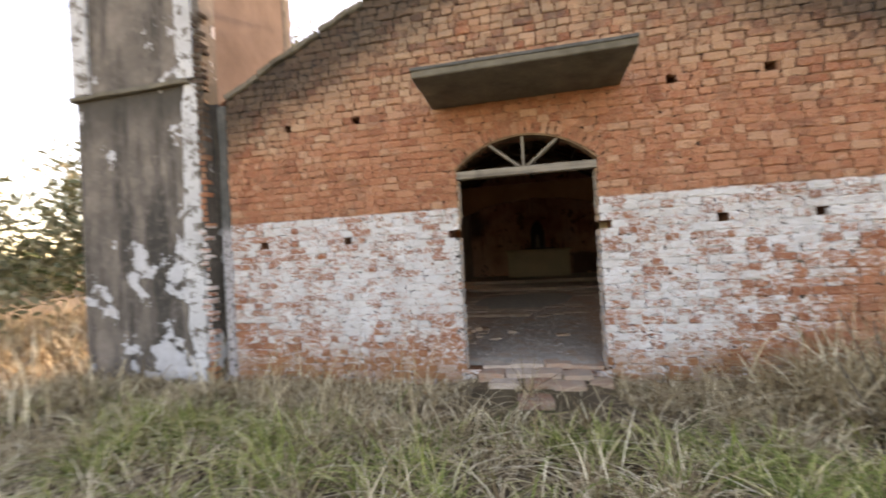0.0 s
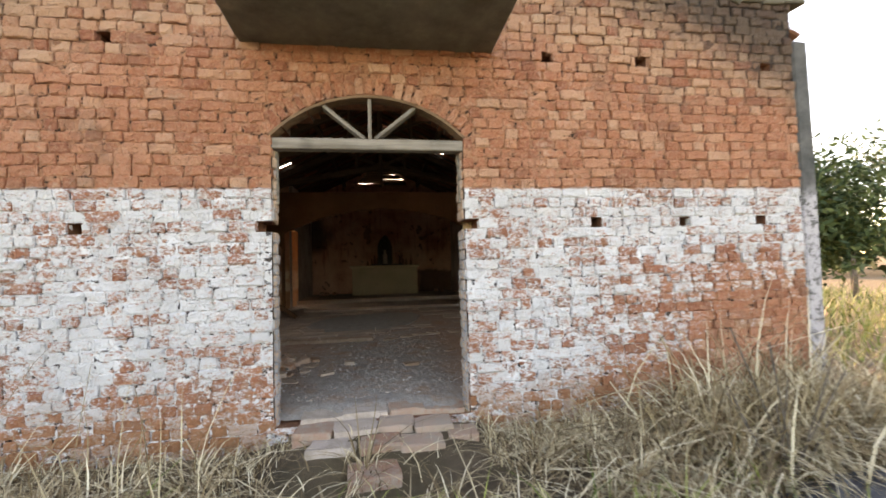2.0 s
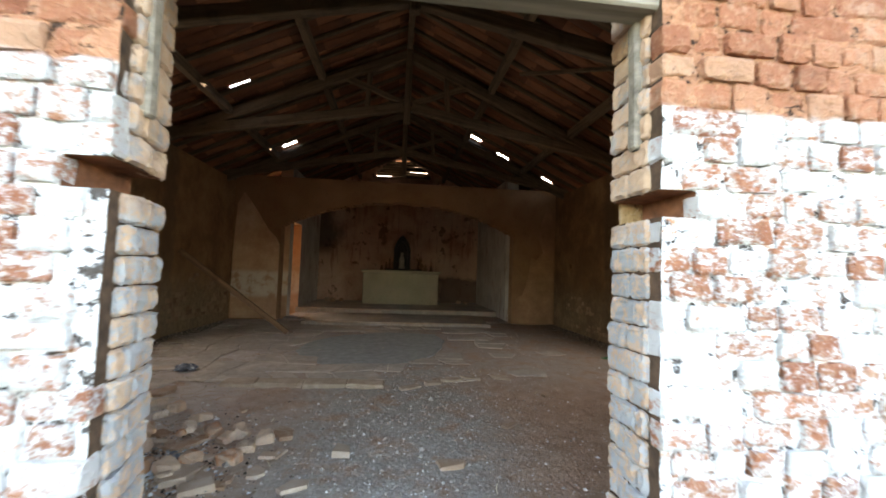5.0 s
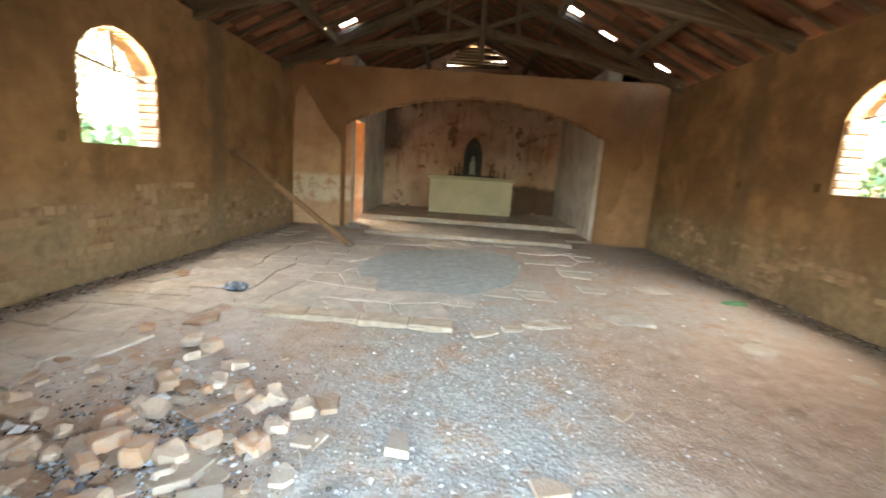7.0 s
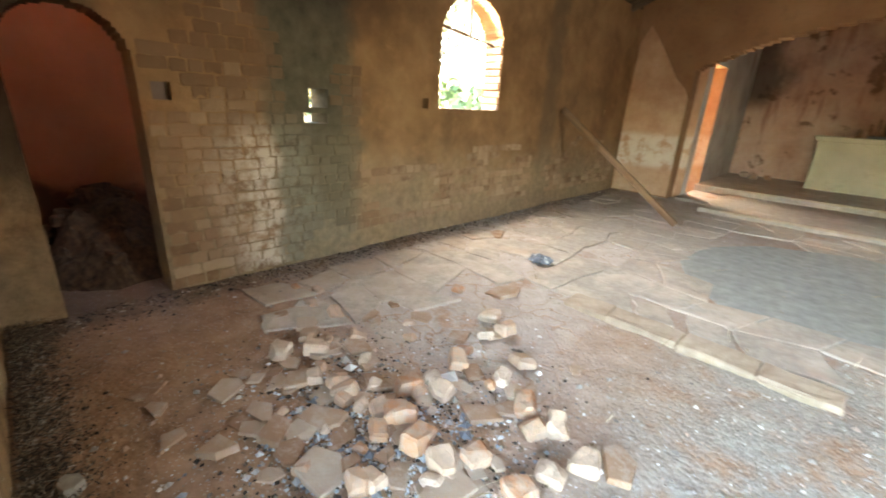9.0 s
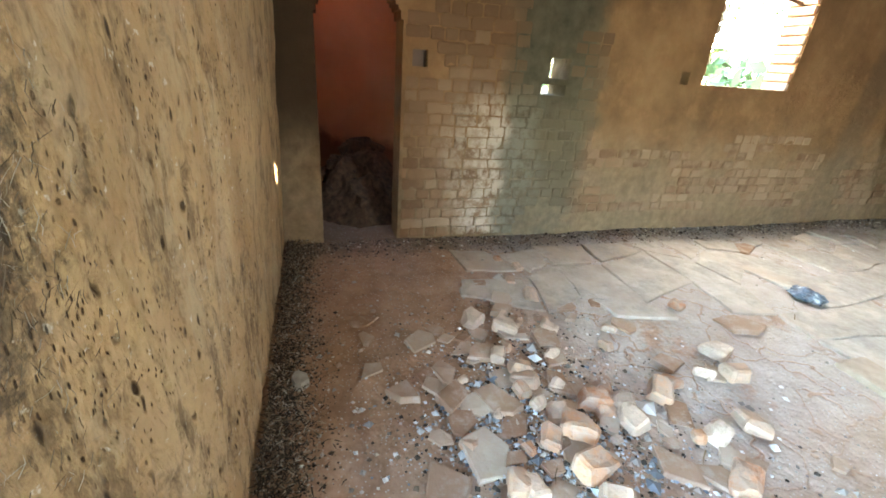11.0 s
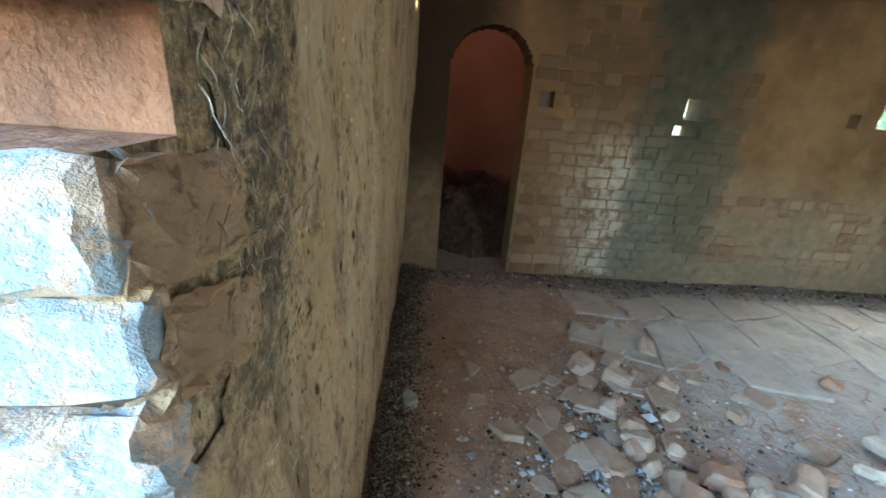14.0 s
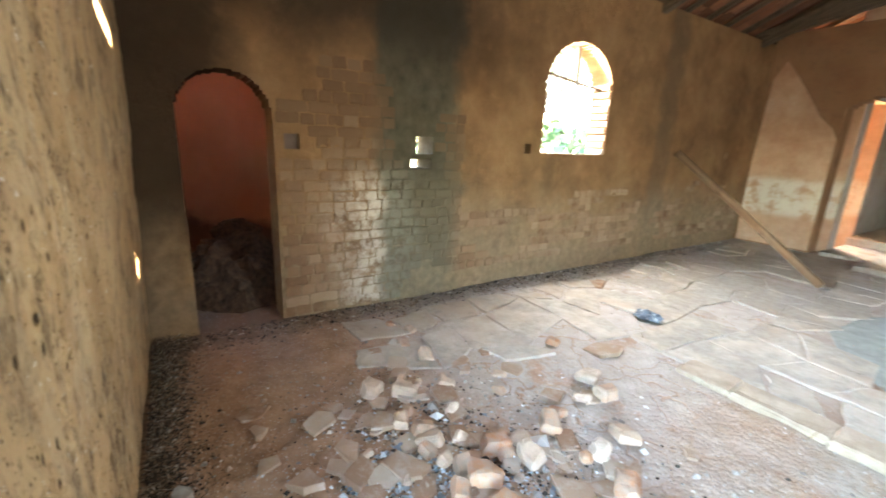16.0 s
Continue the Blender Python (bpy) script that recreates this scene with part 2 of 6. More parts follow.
# east wall darker towards the front corner, then in broad patches
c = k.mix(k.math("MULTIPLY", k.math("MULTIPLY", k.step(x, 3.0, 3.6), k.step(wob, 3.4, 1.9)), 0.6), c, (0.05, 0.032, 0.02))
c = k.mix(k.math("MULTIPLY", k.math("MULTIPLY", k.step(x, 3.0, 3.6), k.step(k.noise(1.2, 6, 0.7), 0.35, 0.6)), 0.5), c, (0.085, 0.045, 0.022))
h = k.math("ADD", k.noise(30, 6, 0.7), k.math("MULTIPLY", k.noise(6, 4), 1.5))
M["plaster"] = k.done(c, h, 0.7, 0.02)

k = Mat("bare_wall_brick", 0.92)
c = k.ramp(k.per_object(), (0.0, (0.17, 0.092, 0.046)), (0.5, (0.24, 0.138, 0.074)), (0.85, (0.31, 0.19, 0.11)), (1.0, (0.36, 0.24, 0.15)))
c = k.mix(k.math("MULTIPLY", k.step(k.noise(12, 5, 0.7), 0.45, 0.7), 0.5), c, (0.30, 0.18, 0.10))
wob = k.math("ADD", k.axis(1), k.math("MULTIPLY", k.noise(2.5, 4), 0.5))
pale = k.math("MULTIPLY", k.math("MULTIPLY", k.step(wob, 1.7, 2.1), k.step(wob, 2.7, 2.4)), k.math("MULTIPLY", k.step(k.axis(2), 1.35, 0.9), k.step(k.noise(9, 5, 0.7), 0.36, 0.56)))
c = k.mix(k.math("MULTIPLY", pale, 0.85), c, (0.62, 0.51, 0.40))
c = k.mix(k.math("MULTIPLY", k.math("MULTIPLY", k.step(wob, 2.15, 2.3), k.step(wob, 3.2, 2.9)), 0.75), c, (0.10, 0.095, 0.06))
foot = k.math("MULTIPLY", k.step(wob, 3.3, 3.6), k.step(k.noise(6, 4), 0.36, 0.56))
c = k.mix(k.math("MULTIPLY", foot, 0.35), c, (0.40, 0.29, 0.19))
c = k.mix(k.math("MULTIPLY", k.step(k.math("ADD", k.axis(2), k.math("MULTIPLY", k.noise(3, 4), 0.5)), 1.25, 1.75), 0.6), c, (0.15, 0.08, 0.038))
M["wall_brick"] = k.done(c, k.noise(45, 5, 0.7), 0.6, 0.01)

# close-up plaster of the front wall's inner face
k = Mat("straw_plaster", 0.95)
tall = k.scaled((1.0, 1.0, 0.4))
c = k.ramp(k.noise(3.0, 6, 0.65, tall), (0.25, (0.36, 0.225, 0.112)), (0.55, (0.56, 0.375, 0.20)), (0.8, (0.66, 0.48, 0.285)))
c = k.mix(k.math("MULTIPLY", k.step(k.noise(12, 6, 0.75, tall), 0.46, 0.64), 0.75), c, (0.15, 0.092, 0.05))
c = k.mix(k.math("MULTIPLY", k.step(k.noise(5, 6, 0.75, tall), 0.50, 0.60), 0.6), c, (0.56, 0.41, 0.25))
c = k.mix(k.math("MULTIPLY", k.step(k.noise(30, 4, 0.7), 0.63, 0.70), 0.8), c, (0.72, 0.64, 0.52))
pit = k.math("MAXIMUM", k.math("MULTIPLY", k.step(k.cells(31, tall), 0.24, 0.08), k.step(k.noise(7, 3), 0.44, 0.56)), k.math("MULTIPLY", k.step(k.cells(95, tall), 0.25, 0.12), k.step(k.noise(4, 3), 0.42, 0.58)))
c = k.mix(k.math("MULTIPLY", pit, 0.88), c, (0.055, 0.032, 0.018))
rag = k.math("MULTIPLY", k.math("SUBTRACT", k.noise(9, 5, 0.75), 0.5), 0.5)
sx = k.math("MULTIPLY", k.math("ADD", k.axis(0), 0.93), 5.0)
sz = k.math("MULTIPLY", k.math("SUBTRACT", k.axis(2), 1.42), 2.2)
ring = k.math("ADD", k.math("ADD", k.math("MULTIPLY", sx, sx), k.math("MULTIPLY", sz, sz)), k.math("MULTIPLY", rag, 4.0))
web = k.math("MAXIMUM", k.step(ring, 1.2, 0.5), k.math("MULTIPLY", k.step(k.noise(3.6, 5, 0.75), 0.56, 0.66), 0.6))
c = k.mix(k.math("MULTIPLY", k.math("MULTIPLY", web, k.step(k.noise(38, 5, 0.8), 0.36, 0.6)), 0.9), c, (0.10, 0.075, 0.05))
h = k.math("SUBTRACT", k.math("ADD", k.noise(45, 6, 0.7, tall), k.math("MULTIPLY", k.noise(10, 4), 1.0)), k.math("MULTIPLY", pit, 1.6))
M["straw_plaster"] = k.done(c, h, 1.0, 0.02)

k = Mat("chancel_plaster", 0.9)
c = k.ramp(k.noise(1.2, 6, 0.65), (0.25, (0.34, 0.18, 0.12)), (0.5, (0.60, 0.39, 0.29)), (0.75, (0.72, 0.55, 0.45)))
drip = k.noise(1.0, 6, 0.7, k.scaled((6.0, 6.0, 0.7)))
c = k.mix(k.math("MULTIPLY", k.step(drip, 0.52, 0.68), 0.6), c, (0.27, 0.10, 0.06))
c = k.mix(k.math("MULTIPLY", k.step(k.noise(3.0, 5), 0.58, 0.66), 0.8), c, (0.17, 0.09, 0.05))
dark = k.math("MULTIPLY", k.step(k.math("ADD", k.axis(0), k.math("MULTIPLY", k.noise(1.5, 4), 1.2)), -1.2, -1.7), k.step(k.axis(2), 1.5, 2.0))
c = k.mix(k.math("MULTIPLY", dark, 0.8), c, (0.07, 0.055, 0.045))
burn = k.math("MULTIPLY", k.step(k.math("ADD", k.axis(0), k.math("MULTIPLY", k.noise(2, 4), 0.8)), 1.5, 1.9), k.step(k.math("ADD", k.axis(2), k.math("MULTIPLY", k.noise(2, 4), 0.5)), 1.35, 1.2))
c = k.mix(k.math("MULTIPLY", burn, 0.85), c, (0.09, 0.05, 0.035))
M["chancel"] = k.done(c, k.noise(30, 6, 0.7), 0.5, 0.012)

k = Mat("chancel_limewash", 0.9)
c = k.ramp(k.noise(1.5, 6, 0.65), (0.3, (0.36, 0.31, 0.27)), (0.7, (0.60, 0.56, 0.52)))
c = k.mix(k.math("MULTIPLY", k.step(k.noise(2.2, 6, 0.7, k.scaled((4, 4, 0.8))), 0.52, 0.66), 0.75), c, (0.30, 0.16, 0.10))
M["limewash"] = k.done(c, k.noise(30, 6, 0.7), 0.5, 0.012)

k = Mat("arch_stucco", 0.9)
c = k.ramp(k.noise(1.5, 6, 0.7), (0.25, (0.20, 0.10, 0.05)), (0.55, (0.33, 0.18, 0.09)), (0.8, (0.43, 0.26, 0.14)))
c = k.mix(k.math("MULTIPLY", k.step(k.noise(6, 5, 0.7), 0.5, 0.7), 0.5), c, (0.18, 0.10, 0.055))
M["stucco"] = k.done(c, k.math("ADD", k.noise(30, 5, 0.7), k.noise(8, 4)), 0.6, 0.015)

k = Mat("pier_peach", 0.9)
c = k.ramp(k.noise(2.0, 6, 0.7), (0.25, (0.42, 0.22, 0.12)), (0.6, (0.62, 0.40, 0.26)), (0.85, (0.72, 0.56, 0.42)))
pale = k.math("MULTIPLY", k.step(k.axis(2), 1.15, 1.0), k.step(k.axis(2), 0.45, 0.6))
c = k.mix(k.math("MULTIPLY", k.math("MULTIPLY", pale, k.step(k.noise(4, 4), 0.35, 0.55)), 0.7), c, (0.72, 0.66, 0.56))
M["peach"] = k.done(c, k.noise(30, 6, 0.7), 0.5, 0.012)

k = Mat("pier_brown_coat", 0.9)
c = k.ramp(k.noise(2.4, 6, 0.7), (0.25, (0.24, 0.125, 0.062)), (0.6, (0.40, 0.22, 0.115)), (0.85, (0.50, 0.32, 0.19)))
M["coat"] = k.done(c, k.noise(30, 6, 0.7), 0.5, 0.012)

k = Mat("side_room_plaster", 0.9)
c = k.ramp(k.noise(1.3, 5), (0.3, (0.44, 0.20, 0.12)), (0.7, (0.60, 0.30, 0.19)))
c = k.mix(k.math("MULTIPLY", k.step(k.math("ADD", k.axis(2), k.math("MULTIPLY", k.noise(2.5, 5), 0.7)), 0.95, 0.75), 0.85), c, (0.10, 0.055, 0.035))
M["side_room"] = k.done(c, k.noise(30, 5), 0.5, 0.012)

# floor: red earth, grey grit, remains of a cement screed
k = Mat("earth_floor", 0.95)
x, y = k.axis(0), k.axis(1)
n1, n2 = k.noise(0.8, 6, 0.65), k.noise(6, 6, 0.7)
earth = k.ramp(n2, (0.25, (0.29, 0.175, 0.115)), (0.6, (0.45, 0.30, 0.215)), (0.85, (0.56, 0.42, 0.32)))
grit = k.ramp(k.noise(22, 6, 0.75), (0.25, (0.175, 0.17, 0.155)), (0.55, (0.35, 0.345, 0.32)), (0.8, (0.52, 0.51, 0.48)))
mid = k.math("MULTIPLY", k.step(k.math("ADD", x, k.math("MULTIPLY", n1, 1.2)), -0.9, 0.2), k.step(k.math("ADD", x, k.math("MULTIPLY", n1, 1.6)), 1.9, 1.2))
burnt = k.math("MULTIPLY", k.step(k.math("ADD", x, k.math("MULTIPLY", n2, 0.9)), -0.9, -1.5), k.step(k.math("ADD", y, k.math("MULTIPLY", n2, 0.5)), 1.9, 1.5))
earth = k.mix(k.math("MULTIPLY", burnt, 0.8), earth, k.ramp(n2, (0.3, (0.25, 0.145, 0.088)), (0.75, (0.43, 0.27, 0.17))))
far = k.step(k.math("ADD", y, k.math("MULTIPLY", n1, 1.0)), 3.2, 4.8)
g = k.math("MAXIMUM", mid, k.math("MULTIPLY", far, 0.7))
c = k.mix(k.math("MULTIPLY", k.math("MULTIPLY", g, k.step(k.noise(3, 5, 0.7), 0.3, 0.55)), 0.8), earth, grit)
left = k.math("MULTIPLY", k.step(k.math("ADD", x, k.math("MULTIPLY", n1, 1.4)), -0.2, -1.0), k.step(k.math("ADD", y, k.math("MULTIPLY", n1, 1.2)), 2.1, 2.9))
warp = k.node("ShaderNodeVectorMath")
warp.operation = "ADD"
wn = k.node("ShaderNodeTexNoise", Vector=k.pos, Scale=2.2, Detail=4.0)
k.put(warp.inputs[0], k.pos)
k.put(warp.inputs[1], wn.outputs["Color"])
crack = k.step(k.cells(1.9, warp.outputs[0], "DISTANCE_TO_EDGE"), 0.002, 0.022)
pale = k.ramp(k.noise(7, 6, 0.7), (0.25, (0.38, 0.31, 0.27)), (0.6, (0.50, 0.44, 0.40)), (0.85, (0.60, 0.56, 0.53)))
screed = k.math("MULTIPLY", k.math("MULTIPLY", left, crack), k.step(k.noise(1.7, 5, 0.7), 0.36, 0.46))
c = k.mix(k.math("MULTIPLY", screed, 0.9), c, pale)
c = k.mix(k.math("MULTIPLY", k.math("MULTIPLY", left, k.math("SUBTRACT", 1.0, crack)), 0.1), c, (0.20, 0.15, 0.12))
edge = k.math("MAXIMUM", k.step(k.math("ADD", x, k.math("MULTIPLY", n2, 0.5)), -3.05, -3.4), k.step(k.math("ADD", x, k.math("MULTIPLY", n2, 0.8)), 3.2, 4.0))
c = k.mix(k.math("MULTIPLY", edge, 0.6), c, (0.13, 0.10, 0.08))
c = k.mix(k.math("MULTIPLY", k.step(k.cells(55), 0.24, 0.12), 0.6), c, (0.55, 0.54, 0.52))
h = k.math("ADD", k.math("ADD", k.noise(60, 5, 0.75), k.math("MULTIPLY", k.noise(12, 4), 1.5)), k.math("ADD", k.math("MULTIPLY", k.cells(40), -0.8), k.math("MULTIPLY", screed, 0.8)))
M["floor"] = k.done(c, h, 0.8, 0.008)

k = Mat("old_screed", 0.9)
c = k.ramp(k.noise(5, 6, 0.7), (0.25, (0.38, 0.31, 0.255)), (0.6, (0.53, 0.46, 0.395)), (0.85, (0.66, 0.61, 0.55)))
c = k.mix(k.math("MULTIPLY", k.step(k.noise(1.3, 5), 0.45, 0.65), 0.55), c, (0.40, 0.285, 0.205))
c = k.mix(k.math("MULTIPLY", k.step(k.noise(6, 6, 0.8), 0.55, 0.68), 0.5), c, (0.24, 0.21, 0.18))
c = k.mix(k.math("MULTIPLY", k.step(k.math("ADD", k.noise(1.1, 6, 0.75), k.math("MULTIPLY", k.step(k.axis(1), 3.0, 4.5), 0.07)), 0.47, 0.60), 0.8), c, k.ramp(k.noise(20, 6, 0.75), (0.3, (0.25, 0.22, 0.19)), (0.7, (0.44, 0.395, 0.345))))
M["screed"] = k.done(c, k.noise(45, 6, 0.7), 0.6, 0.008)
k = Mat("cement_patch", 0.9)
c = k.ramp(k.noise(9, 6, 0.75), (0.3, (0.22, 0.23, 0.215)), (0.7, (0.37, 0.38, 0.365)))
M["cement"] = k.done(c, k.noise(50, 6, 0.75), 0.7, 0.008)
k = Mat("curb_stone", 0.9)
c = k.ramp(k.noise(8, 6, 0.7), (0.3, (0.32, 0.245, 0.18)), (0.7, (0.50, 0.40, 0.31)))
M["curb"] = k.done(c, k.noise(45, 6, 0.7), 0.6, 0.008)

k = Mat("broken_brick", 0.92)
c = k.ramp(k.per_object(), (0.0, (0.42, 0.20, 0.11)), (0.3, (0.52, 0.28, 0.16)), (0.55, (0.55, 0.38, 0.27)), (1.0, (0.62, 0.51, 0.42)))
c = k.mix(k.math("MULTIPLY", k.step(k.noise(14, 6, 0.75), 0.38, 0.60), 0.8), c, (0.44, 0.34, 0.265))
c = k.mix(k.math("MULTIPLY", k.step(k.noise(7, 5, 0.7), 0.56, 0.68), 0.5), c, (0.16, 0.10, 0.07))
M["broken"] = k.done(c, k.noise(60, 6, 0.7), 0.7, 0.01)
k = Mat("tile_fragment", 0.9)
c = k.ramp(k.per_object(), (0.0, (0.27, 0.155, 0.095)), (0.5, (0.38, 0.255, 0.175)), (1.0, (0.45, 0.355, 0.275)))
c = k.mix(k.math("MULTIPLY", k.step(k.noise(10, 6, 0.75), 0.45, 0.68), 0.5), c, (0.50, 0.44, 0.38))
M["fragment"] = k.done(c, k.noise(50, 6, 0.7), 0.6, 0.008)
k = Mat("grit_stones", 0.9)
c = k.ramp(k.island(), (0.0, (0.16, 0.14, 0.125)), (0.3, (0.30, 0.265, 0.235)), (0.6, (0.40, 0.375, 0.35)), (0.85, (0.44, 0.30, 0.225)), (0.93, (0.66, 0.65, 0.64)))
M["grit"] = k.done(c)
k = Mat("cobweb", 0.9)
M["web"] = k.done(k.ramp(k.island(), (0.0, (0.10, 0.08, 0.055)), (0.6, (0.26, 0.21, 0.15)), (1.0, (0.60, 0.54, 0.45))))
k = Mat("char_litter", 0.95)
c = k.ramp(k.island(), (0.0, (0.02, 0.017, 0.014)), (0.5, (0.075, 0.06, 0.047)), (0.75, (0.20, 0.15, 0.105)), (0.9, (0.40, 0.32, 0.24)), (1.0, (0.66, 0.62, 0.56)))
M["char"] = k.done(c)
k = Mat("blue_plastic_scraps", 0.5, spec=0.5)
c = k.ramp(k.island(), (0.0, (0.13, 0.145, 0.165)), (0.5, (0.30, 0.325, 0.35)), (1.0, (0.58, 0.60, 0.61)))
M["scraps"] = k.done(c)

# wood
def wood(name, dark, light, along):
    k = Mat(name, 0.85)
    s = [26.0, 26.0, 26.0]
    s["xyz".index(along)] = 1.6
    tc = k.t.nodes.new("ShaderNodeTexCoord").outputs["Object"]
    g = k.noise(1.0, 6, 0.65, k.scaled(tuple(s), tc))
    c = k.ramp(g, (0.3, dark), (0.7, light))
    c = k.mix(k.math("MULTIPLY", k.step(k.noise(5, 4), 0.5, 0.72), 0.5), c, tuple(v * 0.5 for v in dark))
    return k.done(c, g, 0.6, 0.006)


M["grey_wood"] = wood("weathered_wood", (0.12, 0.098, 0.075), (0.33, 0.29, 0.24), "x")
M["grey_wood_z"] = wood("weathered_wood_upright", (0.12, 0.098, 0.075), (0.33, 0.29, 0.24), "z")
M["roof_wood"] = wood("roof_timber", (0.065, 0.044, 0.027), (0.17, 0.12, 0.078), "x")
M["roof_wood_z"] = wood("roof_timber_upright", (0.065, 0.044, 0.027), (0.17, 0.12, 0.078), "z")
M["plank"] = wood("leaning_plank", (0.11, 0.062, 0.034), (0.26, 0.155, 0.09), "x")

k = Mat("clay_tile", 0.9)
c = k.ramp(k.island(), (0.0, (0.11, 0.045, 0.026)), (0.5, (0.19, 0.078, 0.042)), (1.0, (0.29, 0.13, 0.07)))
c = k.mix(k.math("MULTIPLY", k.step(k.noise(4, 5, 0.7), 0.48, 0.72), 0.6), c, (0.09, 0.055, 0.04))
M["tile"] = k.done(c, k.noise(40, 5), 0.5, 0.008)

k = Mat("canopy_concrete", 0.92)
c = k.ramp(k.noise(4, 6, 0.7), (0.25, (0.085, 0.075, 0.055)), (0.6, (0.17, 0.15, 0.115)), (0.85, (0.30, 0.25, 0.18)))
c = k.mix(k.math("MULTIPLY", k.step(k.noise(1.6, 4, 0.7), 0.5, 0.7), 0.5), c, (0.065, 0.058, 0.045))
M["canopy"] = k.done(c, k.noise(40, 6, 0.7), 0.7, 0.012)

k = Mat("pier_concrete", 0.92)
z = k.axis(2)
c = k.ramp(k.noise(5, 6, 0.7), (0.3, (0.05, 0.052, 0.048)), (0.7, (0.14, 0.135, 0.125)))
wash = k.math("MULTIPLY", k.step(k.math("ADD", z, k.math("MULTIPLY", k.noise(6, 4), 0.3)), 1.9, 1.7), k.step(k.noise(14, 6, 0.8), 0.40, 0.52))
c = k.mix(k.math("MULTIPLY", wash, 0.85), c, (0.50, 0.47, 0.48))
M["pier"] = k.done(c, k.noise(40, 6, 0.7), 0.7, 0.012)

k = Mat("tower_plaster", 0.92)
c = k.ramp(k.noise(1.7, 7, 0.7), (0.25, (0.075, 0.066, 0.056)), (0.5, (0.155, 0.132, 0.112)), (0.75, (0.28, 0.235, 0.20)))
streak = k.noise(1.0, 6, 0.7, k.scaled((2.6, 2.6, 0.32)))
c = k.mix(k.math("MULTIPLY", k.step(streak, 0.44, 0.60), 0.85), c, (0.034, 0.032, 0.028))
c = k.mix(k.math("MULTIPLY", k.step(k.noise(9, 6, 0.8), 0.5, 0.68), 0.35), c, (0.34, 0.29, 0.25))
# darker band that ends at the height of the ledge
darkening = k.math("MULTIPLY", k.step(k.axis(2), 2.7, 3.4), k.step(k.axis(2), 3.6, 3.45))
c = k.mix(k.math("MULTIPLY", darkening, 0.75), c, (0.045, 0.042, 0.036))
east = k.math("MULTIPLY", k.step(k.axis(0), -5.2, -4.2), 0.05)
flake = k.step(k.math("ADD", k.math("ADD", k.noise(2.6, 4, 0.6), east), k.math("MULTIPLY", k.step(k.axis(2), 2.2, 0.3), 0.10)), 0.645, 0.675)
c = k.mix(k.math("MULTIPLY", flake, 0.85), c, k.ramp(k.noise(8, 5, 0.7), (0.3, (0.46, 0.46, 0.47)), (0.7, (0.66, 0.67, 0.69))))
h = k.math("ADD", k.noise(40, 6, 0.7), k.math("MULTIPLY", flake, 2.0))
M["tower"] = k.done(c, h, 0.7, 0.012)
k = Mat("tower_pink_plaster", 0.92)
c = k.ramp(k.noise(1.6, 6, 0.65), (0.25, (0.10, 0.066, 0.052)), (0.6, (0.185, 0.125, 0.098)), (0.85, (0.27, 0.20, 0.165)))
M["tower_pink"] = k.done(c, k.noise(40, 6, 0.7), 0.6, 0.012)
k = Mat("flaking_limewash", 0.9)
c = k.ramp(k.noise(3, 5), (0.3, (0.42, 0.42, 0.42)), (0.7, (0.64, 0.65, 0.66)))
c = k.mix(k.step(k.noise(6, 6, 0.75), 0.50, 0.58), c, (0.15, 0.13, 0.11))
M["lime"] = k.done(c, k.noise(30, 6, 0.7), 0.7, 0.012)

k = Mat("altar_paint", 0.75)
c = k.ramp(k.noise(2, 5), (0.3, (0.40, 0.36, 0.25)), (0.7, (0.52, 0.47, 0.34)))
c = k.mix(k.math("MULTIPLY", k.step(k.noise(4, 6, 0.7), 0.55, 0.7), 0.4), c, (0.27, 0.22, 0.15))
M["altar"] = k.done(c, k.noise(30, 5), 0.3, 0.008)
k = Mat("dark_carved_wood", 0.6)
M["niche"] = k.done(k.ramp(k.noise(9, 5), (0.3, (0.018, 0.016, 0.015)), (0.7, (0.055, 0.05, 0.045))), k.noise(30, 4), 0.4, 0.008)
k = Mat("dusty_plaster_figure", 0.7)
M["figure"] = k.done(k.ramp(k.noise(14, 4), (0.3, (0.30, 0.28, 0.25)), (0.7, (0.52, 0.50, 0.46))))
k = Mat("dull_votive", 0.6)
M["votive"] = k.done(k.ramp(k.per_object(), (0.0, (0.10, 0.05, 0.03)), (0.5, (0.20, 0.10, 0.05)), (1.0, (0.28, 0.20, 0.12))))
k = Mat("crumpled_bag", 0.4, spec=0.5)
M["bag"] = k.done(k.ramp(k.noise(18, 3), (0.35, (0.03, 0.035, 0.05)), (0.6, (0.16, 0.20, 0.26)), (0.7, (0.55, 0.58, 0.6))), k.noise(25, 4), 0.8, 0.02)
k = Mat("rusty_iron", 0.8, 0.3)
M["iron"] = k.done(k.ramp(k.noise(20, 5), (0.3, (0.05, 0.03, 0.02)), (0.7, (0.13, 0.075, 0.045))))
k = Mat("green_rag", 0.9)
M["rag"] = k.done(k.ramp(k.noise(12, 4), (0.3, (0.05, 0.16, 0.08)), (0.7, (0.16, 0.34, 0.18))))

# outdoors
k = Mat("soil_and_thatch", 0.95)
c = k.ramp(k.noise(3, 6, 0.7), (0.25, (0.06, 0.045, 0.03)), (0.6, (0.14, 0.10, 0.065)), (0.85, (0.25, 0.19, 0.12)))
c = k.mix(k.math("MULTIPLY", k.step(k.noise(0.5, 4), 0.5, 0.65), 0.4), c, (0.11, 0.09, 0.045))
fade = k.step(k.math("ABSOLUTE", k.axis(0)), 5.0, 9.0)
c = k.mix(k.math("MULTIPLY", fade, 0.4), c, (0.24, 0.18, 0.10))
